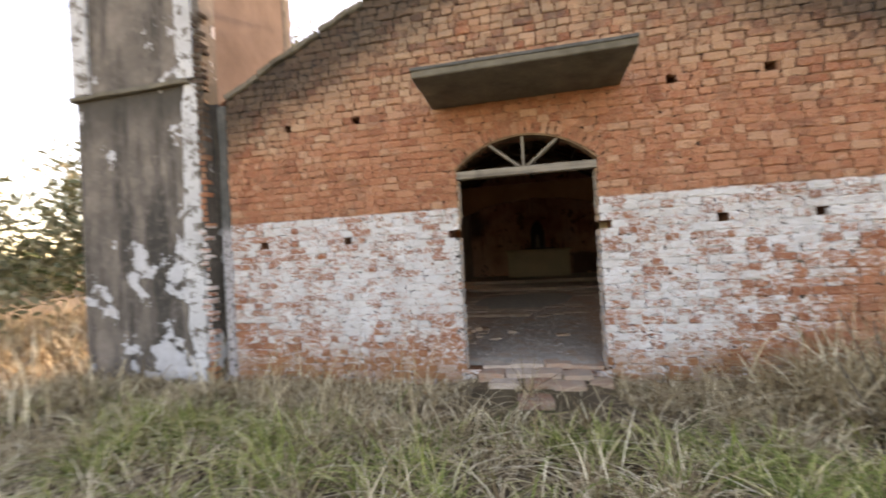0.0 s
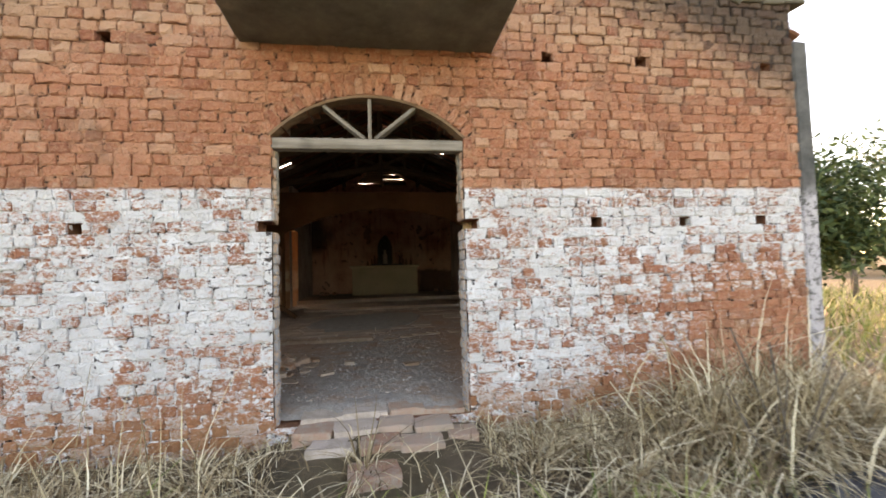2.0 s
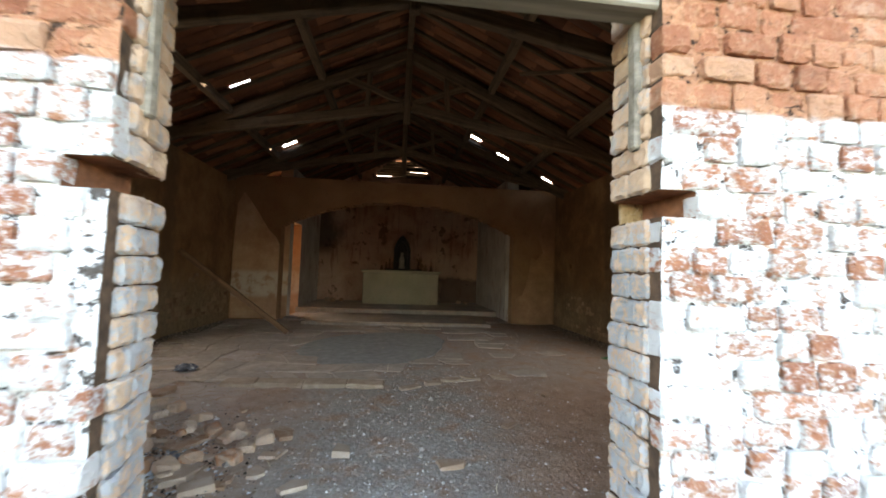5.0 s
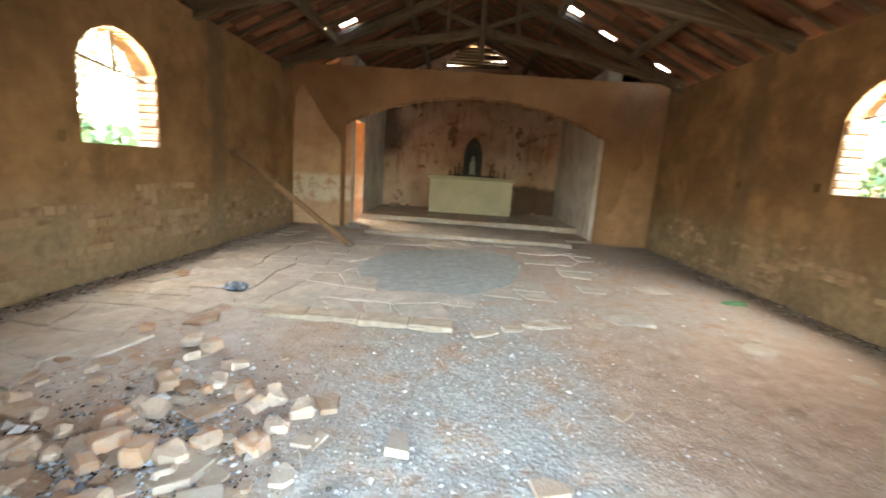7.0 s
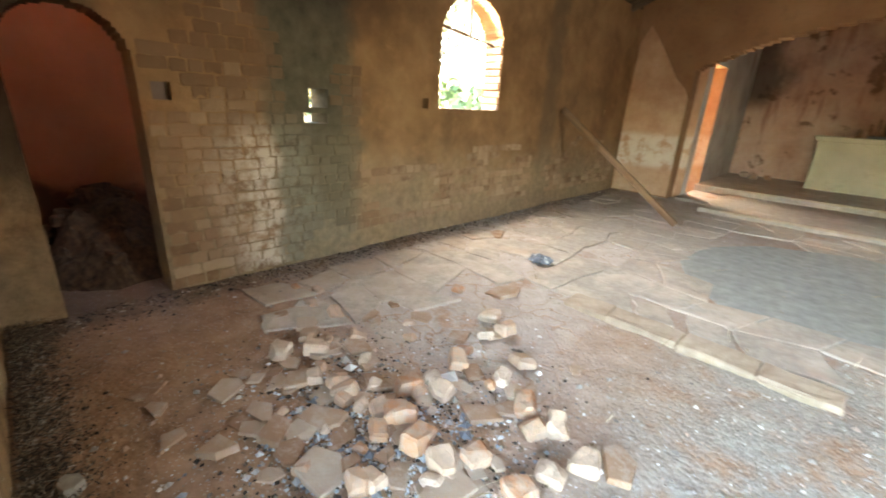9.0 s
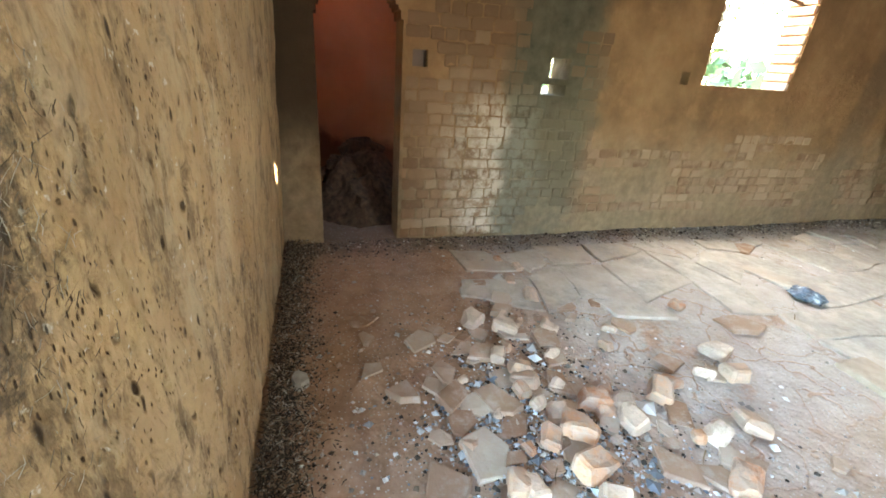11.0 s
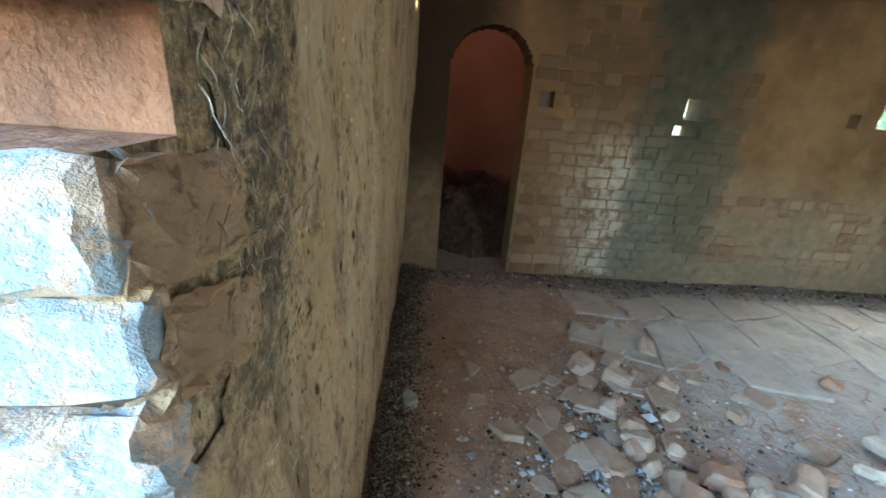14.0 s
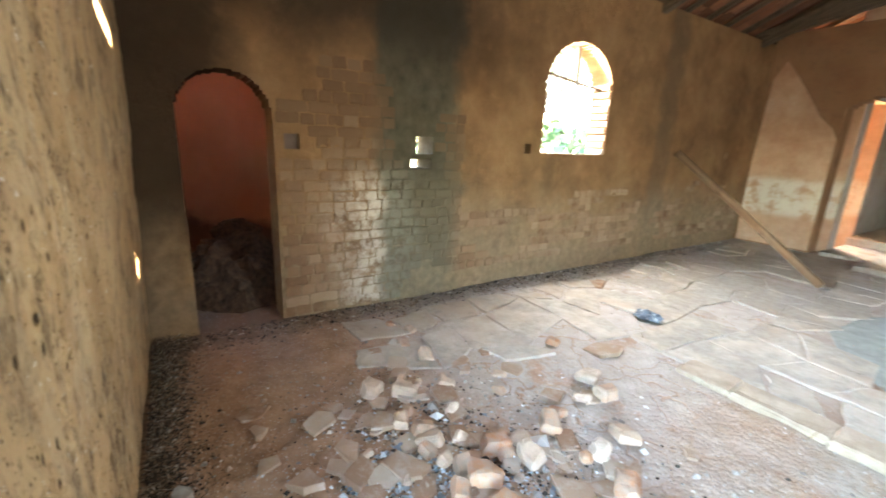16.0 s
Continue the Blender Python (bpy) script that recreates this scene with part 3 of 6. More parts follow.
M["ground"] = k.done(c, k.noise(25, 6, 0.75), 0.9, 0.03)
k = Mat("dry_grass", 0.8, spec=0.2)
c = k.ramp(k.island(), (0.0, (0.10, 0.066, 0.036)), (0.35, (0.30, 0.215, 0.12)), (0.7, (0.56, 0.45, 0.28)), (1.0, (0.84, 0.74, 0.53)))
M["dry"] = k.done(c)
k = Mat("green_grass", 0.7, spec=0.25)
c = k.ramp(k.island(), (0.0, (0.06, 0.09, 0.02)), (0.35, (0.19, 0.24, 0.055)), (0.7, (0.38, 0.39, 0.125)), (1.0, (0.66, 0.58, 0.31)))
M["green"] = k.done(c)
k = Mat("leaf_green", 0.7, spec=0.25)
c = k.ramp(k.island(), (0.0, (0.02, 0.04, 0.014)), (0.5, (0.05, 0.08, 0.025)), (1.0, (0.11, 0.14, 0.045)))
M["leaf"] = k.done(c)
# paler leaves: sunlight on the foliage is put into the base colour
k = Mat("leaf_sunlit", 0.7, spec=0.25)
c = k.ramp(k.island(), (0.0, (0.12, 0.13, 0.07)), (0.5, (0.26, 0.25, 0.15)), (1.0, (0.42, 0.39, 0.26)))
M["leaf_sunlit"] = k.done(c)
k = Mat("bark", 0.9)
M["bark"] = k.done(k.ramp(k.noise(20, 5), (0.3, (0.075, 0.06, 0.045)), (0.7, (0.20, 0.165, 0.13))), k.noise(30, 5), 0.7, 0.02)
k = Mat("ash", 0.95)
M["ash"] = k.done(k.ramp(k.noise(12, 6, 0.75), (0.3, (0.05, 0.052, 0.055)), (0.6, (0.13, 0.13, 0.14)), (0.8, (0.32, 0.32, 0.33))), k.noise(30, 6, 0.75), 0.9, 0.02)

# ---- builders ----
def smooth_off(me, mat):
    for m in (mat if isinstance(mat, (list, tuple)) else [mat]):
        me.materials.append(m)
    return me


def part(name, bm, material, parent=None, label=""):
    """Links a bmesh as one mesh object, under a thing or a part."""
    bmesh.ops.recalc_face_normals(bm, faces=bm.faces)
    me = bpy.data.meshes.new(name)
    bm.to_mesh(me)
    bm.free()
    ob = new(name, smooth_off(me, material))
    ob.parent = parent
    return tagged(ob, label) if label else ob


def thing(name, at, label, category, group=""):
    ob = new(name)
    ob.location = at
    return tagged(ob, label, category, group)


def raw(name, verts, faces, material, parent=None):
    me = bpy.data.meshes.new(name)
    me.from_pydata([tuple(v) for v in verts], [], [tuple(f) for f in faces])
    me.update()
    ob = new(name, smooth_off(me, material))
    ob.parent = parent
    return ob


def block(bm, lo, hi, m=None, bevel=0.0, rough=0.0, cuts=0):
    """A box into bm, with bevelled edges and uneven corners."""
    c = [(a + b) / 2 for a, b in zip(lo, hi)]
    s = [b - a for a, b in zip(lo, hi)]
    before = set(bm.verts)
    bmesh.ops.create_cube(bm, size=1, matrix=(m or Matrix()) @ Matrix.Translation(c) @ Matrix.Diagonal((*s, 1)))
    mine = lambda: [v for v in bm.verts if v not in before]
    if cuts:
        bmesh.ops.subdivide_edges(bm, edges=list({e for v in mine() for e in v.link_edges}), cuts=cuts, use_grid_fill=True)
    if bevel:
        es = [e for e in {e for v in mine() for e in v.link_edges} if len(e.link_faces) == 2 and e.calc_face_angle(0) > 0.5]
        bmesh.ops.bevel(bm, geom=es, offset=bevel, segments=1, affect="EDGES", clamp_overlap=True)
    vs = mine()
    if rough:
        for v in vs:
            v.co += noise.noise_vector(v.co * 9 + Vector((rng.random() * 50, 0, 0))) * rough
    return vs


def beam(name, a, b, w, h, material, parent, label="", rough=0.006, bevel=0.008):
    """A timber from a to b, w wide and h high, lying along its own x."""
    a, b = Vector(a), Vector(b)
    d = b - a
    bm = bmesh.new()
    block(bm, (0, -w / 2, -h / 2), (d.length, w / 2, h / 2), None, bevel, 0, 3)
    for v in bm.verts:
        v.co += noise.noise_vector(v.co * 3 + a) * rough
    ob = part(name, bm, material, parent, label)
    ob.matrix_world = Matrix.Translation(a) @ d.to_track_quat("X", "Z").to_matrix().to_4x4()
    return ob


def lines(lo, hi, step, extra=()):
    n = max(1, round((hi - lo) / step))
    v = [lo + (hi - lo) * i / n for i in range(n + 1)]
    v = [a for a in v if all(abs(a - e) > step * 0.3 for e in extra) or a in (lo, hi)]
    return sorted(set(v) | set(extra))


def wall(name, axis, us, vs, w0, w1, solid, mats, parent=None):
    """A wall with real openings: cells of a grid in its plane that are solid, w0 to w1 thick.
    mats: face at w0, face at w1, reveals. axis: the direction in which the wall runs."""
    nu, nv = len(us) - 1, len(vs) - 1
    full = [[solid((us[i] + us[i + 1]) / 2, (vs[j] + vs[j + 1]) / 2) for j in range(nv)] for i in range(nu)]
    verts, faces, slots, index = [], [], [], {}

    def vert(i, j, side):
        key = (i, j, side)
        if key not in index:
            index[key] = len(verts)
            u, v, w = us[i], vs[j], (w0, w1)[side]
            verts.append((u, w, v) if axis == "x" else (w, u, v))
        return index[key]

    def face(slot, *keys):
        faces.append([vert(*q) for q in keys])
        slots.append(slot)

    for i in range(nu):
        for j in range(nv):
            if not full[i][j]:
                continue
            face(0, (i, j, 0), (i + 1, j, 0), (i + 1, j + 1, 0), (i, j + 1, 0))
            face(1, (i, j, 1), (i, j + 1, 1), (i + 1, j + 1, 1), (i + 1, j, 1))
            if i == 0 or not full[i - 1][j]:
                face(2, (i, j, 0), (i, j + 1, 0), (i, j + 1, 1), (i, j, 1))
            if i == nu - 1 or not full[i + 1][j]:
                face(2, (i + 1, j, 0), (i + 1, j, 1), (i + 1, j + 1, 1), (i + 1, j + 1, 0))
            if j == 0 or not full[i][j - 1]:
                face(2, (i, j, 0), (i, j, 1), (i + 1, j, 1), (i + 1, j, 0))
            if j == nv - 1 or not full[i][j + 1]:
                face(2, (i, j + 1, 0), (i + 1, j + 1, 0), (i + 1, j + 1, 1), (i, j + 1, 1))
    ob = raw(name, verts, faces, mats, parent)
    for p, s in zip(ob.data.polygons, slots):
        p.material_index = s
    bm = bmesh.new()
    bm.from_mesh(ob.data)
    bmesh.ops.recalc_face_normals(bm, faces=bm.faces)
    bm.to_mesh(ob.data)
    bm.free()
    return tagged(ob, kind="structure")


def arch_open(u, v, u0, u1, v0, spring, apex):
    """Whether (u, v) lies in an opening with a round or flat arch."""
    if not (u0 < u < u1 and v0 < v):
        return False
    if v <= spring:
        return True
    half, rise, mid = (u1 - u0) / 2, apex - spring, (u0 + u1) / 2
    radius = (half * half + rise * rise) / (2 * rise)
    return (u - mid) ** 2 + (v - apex + radius) ** 2 < radius * radius


# ---- ground ----
def bumps(x, y, amount=1.0):
    return amount * (0.05 * noise.noise(Vector((x * 0.6, y * 0.6, 3))) + 0.03 * noise.noise(Vector((x * 2.1, y * 2.1, 9))))


def ground_z(x, y):
    z = GROUND + bumps(x, y)
    if -4.4 < x < 4.4 and 0.1 < y < 13.2:
        z = min(z, GROUND - 0.03)
    z += 0.17 * max(0.0, 1 - (abs(x) / 1.0) ** 2) * max(0.0, 1 - abs(y + 0.15) / 0.7)
    return z


gx = sorted(set(lines(-8, 8, 0.25)) | {-900, -300, -120, -60, -30, -18, -12, 12, 18, 30, 60, 120, 300, 900})
gy = sorted(set(lines(-8, 14, 0.25)) | {-900, -300, -120, -60, -30, -15, 18, 25, 40, 70, 150, 400, 900})
gv = [(x, y, ground_z(x, y)) for y in gy for x in gx]
n = len(gx)
gf = [(j * n + i, j * n + i + 1, (j + 1) * n + i + 1, (j + 1) * n + i) for j in range(len(gy) - 1) for i in range(n - 1)]
tagged(raw("ground", gv, gf, M["ground"]), kind="structure")

# ---- front wall ----
DC, DOOR, SPRING, APEX = -0.02, 0.73, 2.13, 2.43      # doorway: middle, half width, arch
COURSE = 0.081
Z0 = -0.24
ROW = lambda z: Z0 + COURSE * round((z - Z0) / COURSE)
LOW, HIGH = ROW(1.345), ROW(2.79)
FXL, FXR = -3.6, 3.78
HOLES = [(x, LOW) for x in (-3.15, -2.05, 1.81, 2.62, 3.36)] + [(x, HIGH) for x in (-2.75, -1.88, 1.44, 2.285, 3.5)]


def top_z(x):
    if x > 3.2:
        return 3.42
    return 3.28 + (RIDGE_X + 3.6 - abs(x - RIDGE_X)) * 0.462


def in_hole(x, z):
    for hx, hz in HOLES:
        if abs(x - hx) < 0.05 and hz < z < hz + COURSE:
            return True
    return LOW < z < LOW + COURSE and DOOR - 0.01 < abs(x - DC) < DOOR + 0.11


def front_solid(x, z):
    if z > top_z(x) - 0.02 or in_hole(x, z):
        return False
    return not arch_open(x, z, DC - DOOR, DC + DOOR, -0.06, SPRING, APEX)


us = lines(FXL, FXR, 0.06, tuple(sorted({DC - DOOR, DC + DOOR, DC - DOOR - 0.11, DC + DOOR + 0.11} | {h[0] + s for h in HOLES for s in (-0.05, 0.05)})))
vs = lines(Z0 - 0.3, 5.0, COURSE / 2, (LOW, LOW + COURSE, HIGH, HIGH + COURSE))
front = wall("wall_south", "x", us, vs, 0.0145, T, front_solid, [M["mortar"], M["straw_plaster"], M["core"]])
front.data.materials.append(M["joint"])
for v in front.data.vertices:
    if v.co.y < 0.03:
        v.co.y += 0.009 * noise.noise(v.co * 13) - 0.003
for p in front.data.polygons:
    if p.material_index == 2 and abs(p.center.x - DC) < DOOR + 0.004 and abs(p.normal.x) > 0.5:
        p.material_index = 3

CHIP = 0.028        # wear of the reveal's inner corner
for v in front.data.vertices:
    if v.co.y > 0.2 and abs(v.co.x - DC + DOOR) < 0.004 and v.co.z < SPRING:
        v.co.x -= CHIP
# arch ring of bricks on edge
half, rise = DOOR, APEX - SPRING
RAD = (half * half + rise * rise) / (2 * rise)
AZ = APEX - RAD
SWEEP = math.asin(half / RAD)
RING = 0.13


def near_ring(x, z):
    r = math.hypot(x - DC, z - AZ)
    return r < RAD + RING and abs(math.atan2(x - DC, z - AZ)) < SWEEP + 0.05 and z > SPRING - 0.1


def brick_shape(i):
    """A worn brick of unit size with a rounded, chipped front at y = 0, open at the back."""
    r = random.Random(100 + i)
    xs, zs = (-0.5, -0.44, -0.05, 0.43, 0.5), (-0.5, -0.36, 0.35, 0.5)
    lean, v = r.uniform(-.12, .12), []
    for z in zs:
        for x in xs:
            ex, ez = abs(x) == 0.5, abs(z) == 0.5
            y = r.uniform(-.10, .06) + lean * x + (0.07 if ex else 0) + (0.08 if ez else 0) + (0.10 if ex and ez else 0)
            if r.random() < 0.10:
                y += 0.16
            shrink = 0.95 if ex and ez else 1.0
            v.append((x * shrink + r.uniform(-.022, .022), y, z * shrink + r.uniform(-.055, .055)))
    f = [(j * 5 + q, j * 5 + q + 1, j * 5 + q + 6, j * 5 + q + 5) for j in range(3) for q in range(4)]
    rim = [0, 1, 2, 3, 4, 9, 14, 19, 18, 17, 16, 15, 10, 5]
    v += [(v[q][0] * 1.02, 1.0, v[q][2] * 1.02) for q in rim]
    n = len(rim)
    f += [(rim[(q + 1) % n], rim[q], 20 + q, 20 + (q + 1) % n) for q in range(n)]
    return v, f


SHAPES = [brick_shape(i) for i in range(18)]


def brick_meshes(name, mat):
    out = []
    for v, f in SHAPES:
        me = bpy.data.meshes.new(name)
        me.from_pydata(v, [], f)
        out.append(smooth_off(me, mat))
    return out


def lay_courses(x0, x1, z0, z1, seed, course=COURSE, joint=0.019):
    """Uneven courses of headers and stretchers: left, right, bottom, top."""
    r = random.Random(seed)
    z, n = z0, 0
    while z < z1:
        x = x0 + (0.0 if n % 2 else -0.11) * r.uniform(0.3, 1)
        head = n % 2 == 0
        while x < x1:
            w = (0.118 if (head or r.random() < 0.5) and r.random() < 0.9 else 0.2) * r.uniform(0.82, 1.18)
            a, b = max(x + joint / 2, x0), min(x + w - joint / 2, x1)
            if b - a > 0.035:
                sway = 0.010 * noise.noise(Vector((x * 1.3, z * 0.9, seed)))
                yield a, b, z + sway + joint * 0.22 + r.uniform(-.006, .006), z + sway + course - joint * 0.22 + r.uniform(-.006, .006)
            x += w
        z += course
        n += 1


facade = []
for a, b, c, d in lay_courses(FXL, FXR, Z0, 4.99, 5, COURSE, 0.015):
    m, zc = (a + b) / 2, (c + d) / 2
    if d > top_z(m) + 0.01 or arch_open(m, zc, DC - DOOR, DC + DOOR, -9, SPRING, APEX) or near_ring(m, zc):
        continue
    if zc < SPRING and a < DC - DOOR < b:
        b = DC - DOOR + 0.004
    if zc < SPRING and a < DC + DOOR < b:
        a = DC + DOOR - 0.004
    for hx, hz in HOLES:
        if hz < zc < hz + COURSE and b > hx - 0.05 and a < hx + 0.05:
            if hx - 0.05 - a > b - hx - 0.05:
                b = hx - 0.05
            else:
                a = hx + 0.05
    if LOW < zc < LOW + COURSE and abs(m - DC) < DOOR + 0.3:
        if m < 0:
            b = min(b, DC - DOOR - 0.11)
        else:
            a = max(a, DC + DOOR + 0.11)
    if b - a < 0.03:
        continue
    facade.append((a, b, c, d))
ring = []
nr = 23
for i in range(nr):
    ring.append(((i + 0.5) / nr * 2 - 1) * SWEEP * 1.04)

# ---- piers at the corners of the front ----
def pier(name, x0, x1, y0, y1, top):
    bm = bmesh.new()
    block(bm, (x0, y0, GROUND - 0.2), (x1, y1, top), None, 0.02, 0, 5)
    for v in bm.verts:
        v.co += noise.noise_vector(v.co * 5) * 0.012
    return tagged(part(name, bm, M["pier"]), kind="structure")


pier("trim_pier_west", -3.745, -3.605, 0.0, T, 3.2)
pier("trim_pier_east", 3.785, 3.95, 0.0, T + 0.1, 3.06)

# ---- side walls ----
WIN_L = (3.83, 4.88, 1.36, 2.10, 2.51)
WIN_R = (3.66, 4.66, 1.345, 2.14, 2.47)
TDOOR = (0.585, 1.17, -0.3, 1.55, 1.84)
SMALL_L = [(7.86, 1.40, .05, .05), (3.64, 1.40, .045, .05), (1.297, 1.39, .055, .055), (2.39, 1.235, .108, .042), (2.42, 1.395, .088, .075)]
SMALL_R = [(7.80, 1.41, .05, .05), (6.18, 1.40, .05, .05), (4.84, 1.41, .05, .05), (3.35, 1.41, .07, .07)]


def side_solid(windows, small):
    def solid(y, z):
        if any(arch_open(y, z, *w) for w in windows):
            return False
        return not any(abs(y - a) < c and abs(z - b) < d for a, b, c, d in small)
    return solid


def side_lines(windows, small, end):
    e = {v for w in windows for v in lines(w[0], w[1], 0.018)} | {a + s * c for a, b, c, d in small for s in (-1, 1)}
    q = {w[2] for w in windows} | {v for w in windows for v in lines(w[3], w[4], 0.014)} | {b + s * d for a, b, c, d in small for s in (-1, 1)}
    return lines(T, end, 0.055, tuple(sorted(e))), lines(-0.5, EAVE - 0.10, 0.055, tuple(sorted(q)))


u, v = side_lines([WIN_L, TDOOR], SMALL_L, 9.05)
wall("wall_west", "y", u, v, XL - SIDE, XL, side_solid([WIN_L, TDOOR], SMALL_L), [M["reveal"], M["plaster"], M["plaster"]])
u, v = side_lines([WIN_R], SMALL_R, 9.05)
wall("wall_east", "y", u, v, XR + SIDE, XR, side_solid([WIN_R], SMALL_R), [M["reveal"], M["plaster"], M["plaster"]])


def jagged_jamb(name, x, win, sign):
    """Broken brick ends along the upright of a window."""
    holder = thing(name, (x, win[0], win[2]), "broken orange brick edging of a glassless arched window opening", "window")
    holder["kind"] = "structure"
    z = win[2]
    r = random.Random(3)
    while z < win[3]:
        for y, s in ((win[0], 1), (win[1], -1)):
            w = r.uniform(0.01, 0.055)
            bm = bmesh.new()
            block(bm, (x - SIDE * 0.92, y if s > 0 else y - w, z), (x - 0.01, y + w if s > 0 else y, z + 0.066), None, 0.008, 0.004)
            ob = part("brick", bm, M["broken"], holder)
            ob.matrix_parent_inverse = Matrix.Translation(-Vector(holder.location))
        z += 0.08
    # bars left in the opening
    mid, xm = (win[0] + win[1]) / 2, x - SIDE * 0.5
    for a, b, t in (((xm, win[0] - .02, win[3] + .1), (xm, win[1] + .02, win[3] - .02), 0.025), ((xm, mid + .06, win[3]), (xm, mid + .04, win[4] - .01), 0.05)):
        ob = beam("window_bar", a, b, t, t, M["iron"] if t < .03 else M["grey_wood"], None, "", 0.002, 0.003)
        ob.parent = holder
        ob.matrix_parent_inverse = Matrix.Translation(-Vector(holder.location))
    return holder


jagged_jamb("window_1", XL, WIN_L, 1)
jagged_jamb("window_2", XR + SIDE, WIN_R, -1)

# ---- chancel arch and chancel ----
AL, AR, ASP, AAP = -2.68, 2.76, 2.14, 2.80
us = lines(XL, XR, 0.05, (AL, AR))
vs = lines(-0.2, 3.27, 0.035)
wall("wall_chancel_arch", "x", us, vs, ARCH_Y, ARCH_Y + 0.3, lambda x, z: not arch_open(x, z, AL, AR, -9, ASP, AAP), [M["stucco"]] * 3)


def plaster_skin(name, pts, y, mat, label):
    """A thin coat of plaster with an uneven edge on the face of a wall."""
    bm = bmesh.new()
    vs = [bm.verts.new((x, y, z)) for x, z in pts]
    f = bm.faces.new(vs)
    r = bmesh.ops.extrude_face_region(bm, geom=[f])
    for g in r["geom"]:
        if isinstance(g, bmesh.types.BMVert):
            g.co.y -= 0.012
    return tagged(part(name, bm, mat), label, kind="structure")


plaster_skin("trim_coat_west", [(-3.70, 0.02), (-2.70, 0.02), (-2.70, 1.7), (-2.78, 1.86), (-2.95, 2.02), (-3.2, 2.42), (-3.42, 2.74), (-3.52, 2.86), (-3.66, 2.6), (-3.71, 1.4)], ARCH_Y - 0.002, M["peach"], "peach plaster left on the pier of the arch")
plaster_skin("trim_coat_east", [(2.80, 0.03), (3.78, 0.03), (3.79, 2.4), (3.72, 2.75), (3.60, 2.88), (3.46, 2.45), (3.40, 2.1), (3.52, 1.75), (3.36, 1.55), (3.22, 1.62), (3.16, 1.1), (3.02, 0.7), (2.86, 0.62)], ARCH_Y - 0.002, M["coat"], "brown plaster left on the pier of the arch")
wall("wall_chancel_west", "y", lines(ARCH_Y + 0.3, BACK_Y, 0.2, (9.35, 10.2)), lines(-0.3, 3.6, 0.1, (2.3,)), CHL - 0.28, CHL,
     lambda y, z: not (9.35 < y < 10.2 and z < 2.3), [M["peach"], M["limewash"], M["peach"]])
wall("wall_chancel_east", "y", lines(ARCH_Y + 0.3, BACK_Y, 0.2), lines(-0.3, 3.6, 0.1), CHR + 0.28, CHR, lambda y, z: True, [M["reveal"], M["limewash"], M["limewash"]])
LOUV = (-0.85, 1.0, 4.28, 4.3, 4.92)
us = lines(XL - SIDE, XR + SIDE, 0.1, (CHL, CHR))
vs = lines(-0.3, 5.2, 0.07)
wall("wall_north", "x", us, vs, BACK_Y, BACK_Y + 0.28, lambda x, z: z < roof_z(x) + 0.05 and not arch_open(x, z, *LOUV), [M["chancel"], M["reveal"], M["chancel"]])
# outer walls that close the nave behind the arch
wall("wall_west_rear", "y", lines(9.05, BACK_Y, 0.5), lines(-0.5, EAVE, 0.5), XL - SIDE, XL, lambda y, z: not (10.3 < y < 11.4 and 0.5 < z < 2.6), [M["reveal"], M["peach"], M["peach"]])
wall("wall_east_rear", "y", lines(9.05, BACK_Y, 0.5), lines(-0.5, EAVE, 0.5), XR + SIDE, XR, lambda y, z: True, [M["reveal"], M["peach"], M["peach"]])

# louvred window in the far gable
louver = thing("window_3", (0.08, BACK_Y, 4.3), "arched gable window with broken timber louvres letting daylight through", "window")
louver["kind"] = "structure"
for i in range(7):
    z = 4.32 + i * 0.086
    hw = 0.95 * math.sqrt(max(0.04, 1 - ((z - 4.3) / 0.66) ** 2)) + 0.05
    b = beam("slat", (0.08 - hw, BACK_Y + 0.12, z + rng.uniform(-.012, .012)), (0.08 + hw, BACK_Y + 0.12, z + rng.uniform(-.02, .02)), 0.11, 0.07, M["roof_wood"], None)
    b.parent = louver
    b.matrix_parent_inverse = Matrix.Translation(-Vector(louver.location))
b = beam("mullion", (0.08, BACK_Y + 0.06, 4.25), (0.08, BACK_Y + 0.06, 4.95), 0.08, 0.06, M["roof_wood"], None)
b.parent = louver
b.matrix_parent_inverse = Matrix.Translation(-Vector(louver.location))

# ---- floor ----
SLAB = [(-3.34, 8.0), (-3.34, 1.72), (-2.57, 1.66), (-2.43, 1.76), (-2.40, 2.15), (-2.10, 2.20), (-2.12, 2.57), (-2.42, 2.80), (-2.42, 3.15), (-2.02, 3.30),
        (-0.14, 3.42), (0.18, 3.79), (0.44, 4.37), (0.99, 4.37), (1.10, 4.80), (1.56, 4.80), (1.66, 5.50), (2.15, 5.68), (2.2, 8.0)]
OVAL = [(-1.45, 5.19), (-1.15, 4.5), (-0.73, 4.12), (-0.2, 4.18), (0.2, 4.44), (0.55, 4.9), (0.72, 5.44), (0.84, 6.1), (0.7, 6.75), (-0.1, 6.9), (-0.9, 6.55), (-1.35, 5.9)]


def inside(x, y, poly):
    hit = False
    for (ax, ay), (bx, by) in zip(poly, poly[1:] + poly[:1]):
        if (ay > y) != (by > y) and x < ax + (y - ay) * (bx - ax) / (by - ay):
            hit = not hit
    return hit


def floor_z(x, y):
    z = 0.018 * noise.noise(Vector((x * 1.3, y * 1.3, 0))) + 0.012 * noise.noise(Vector((x * 5, y * 5, 2))) + 0.006 * noise.noise(Vector((x * 17, y * 17, 4)))
    if inside(x, y, SLAB):
        z *= 0.4
    if y < 0.3:
        z -= 0.03 * min(1, (0.3 - y) / 0.2)
    return z


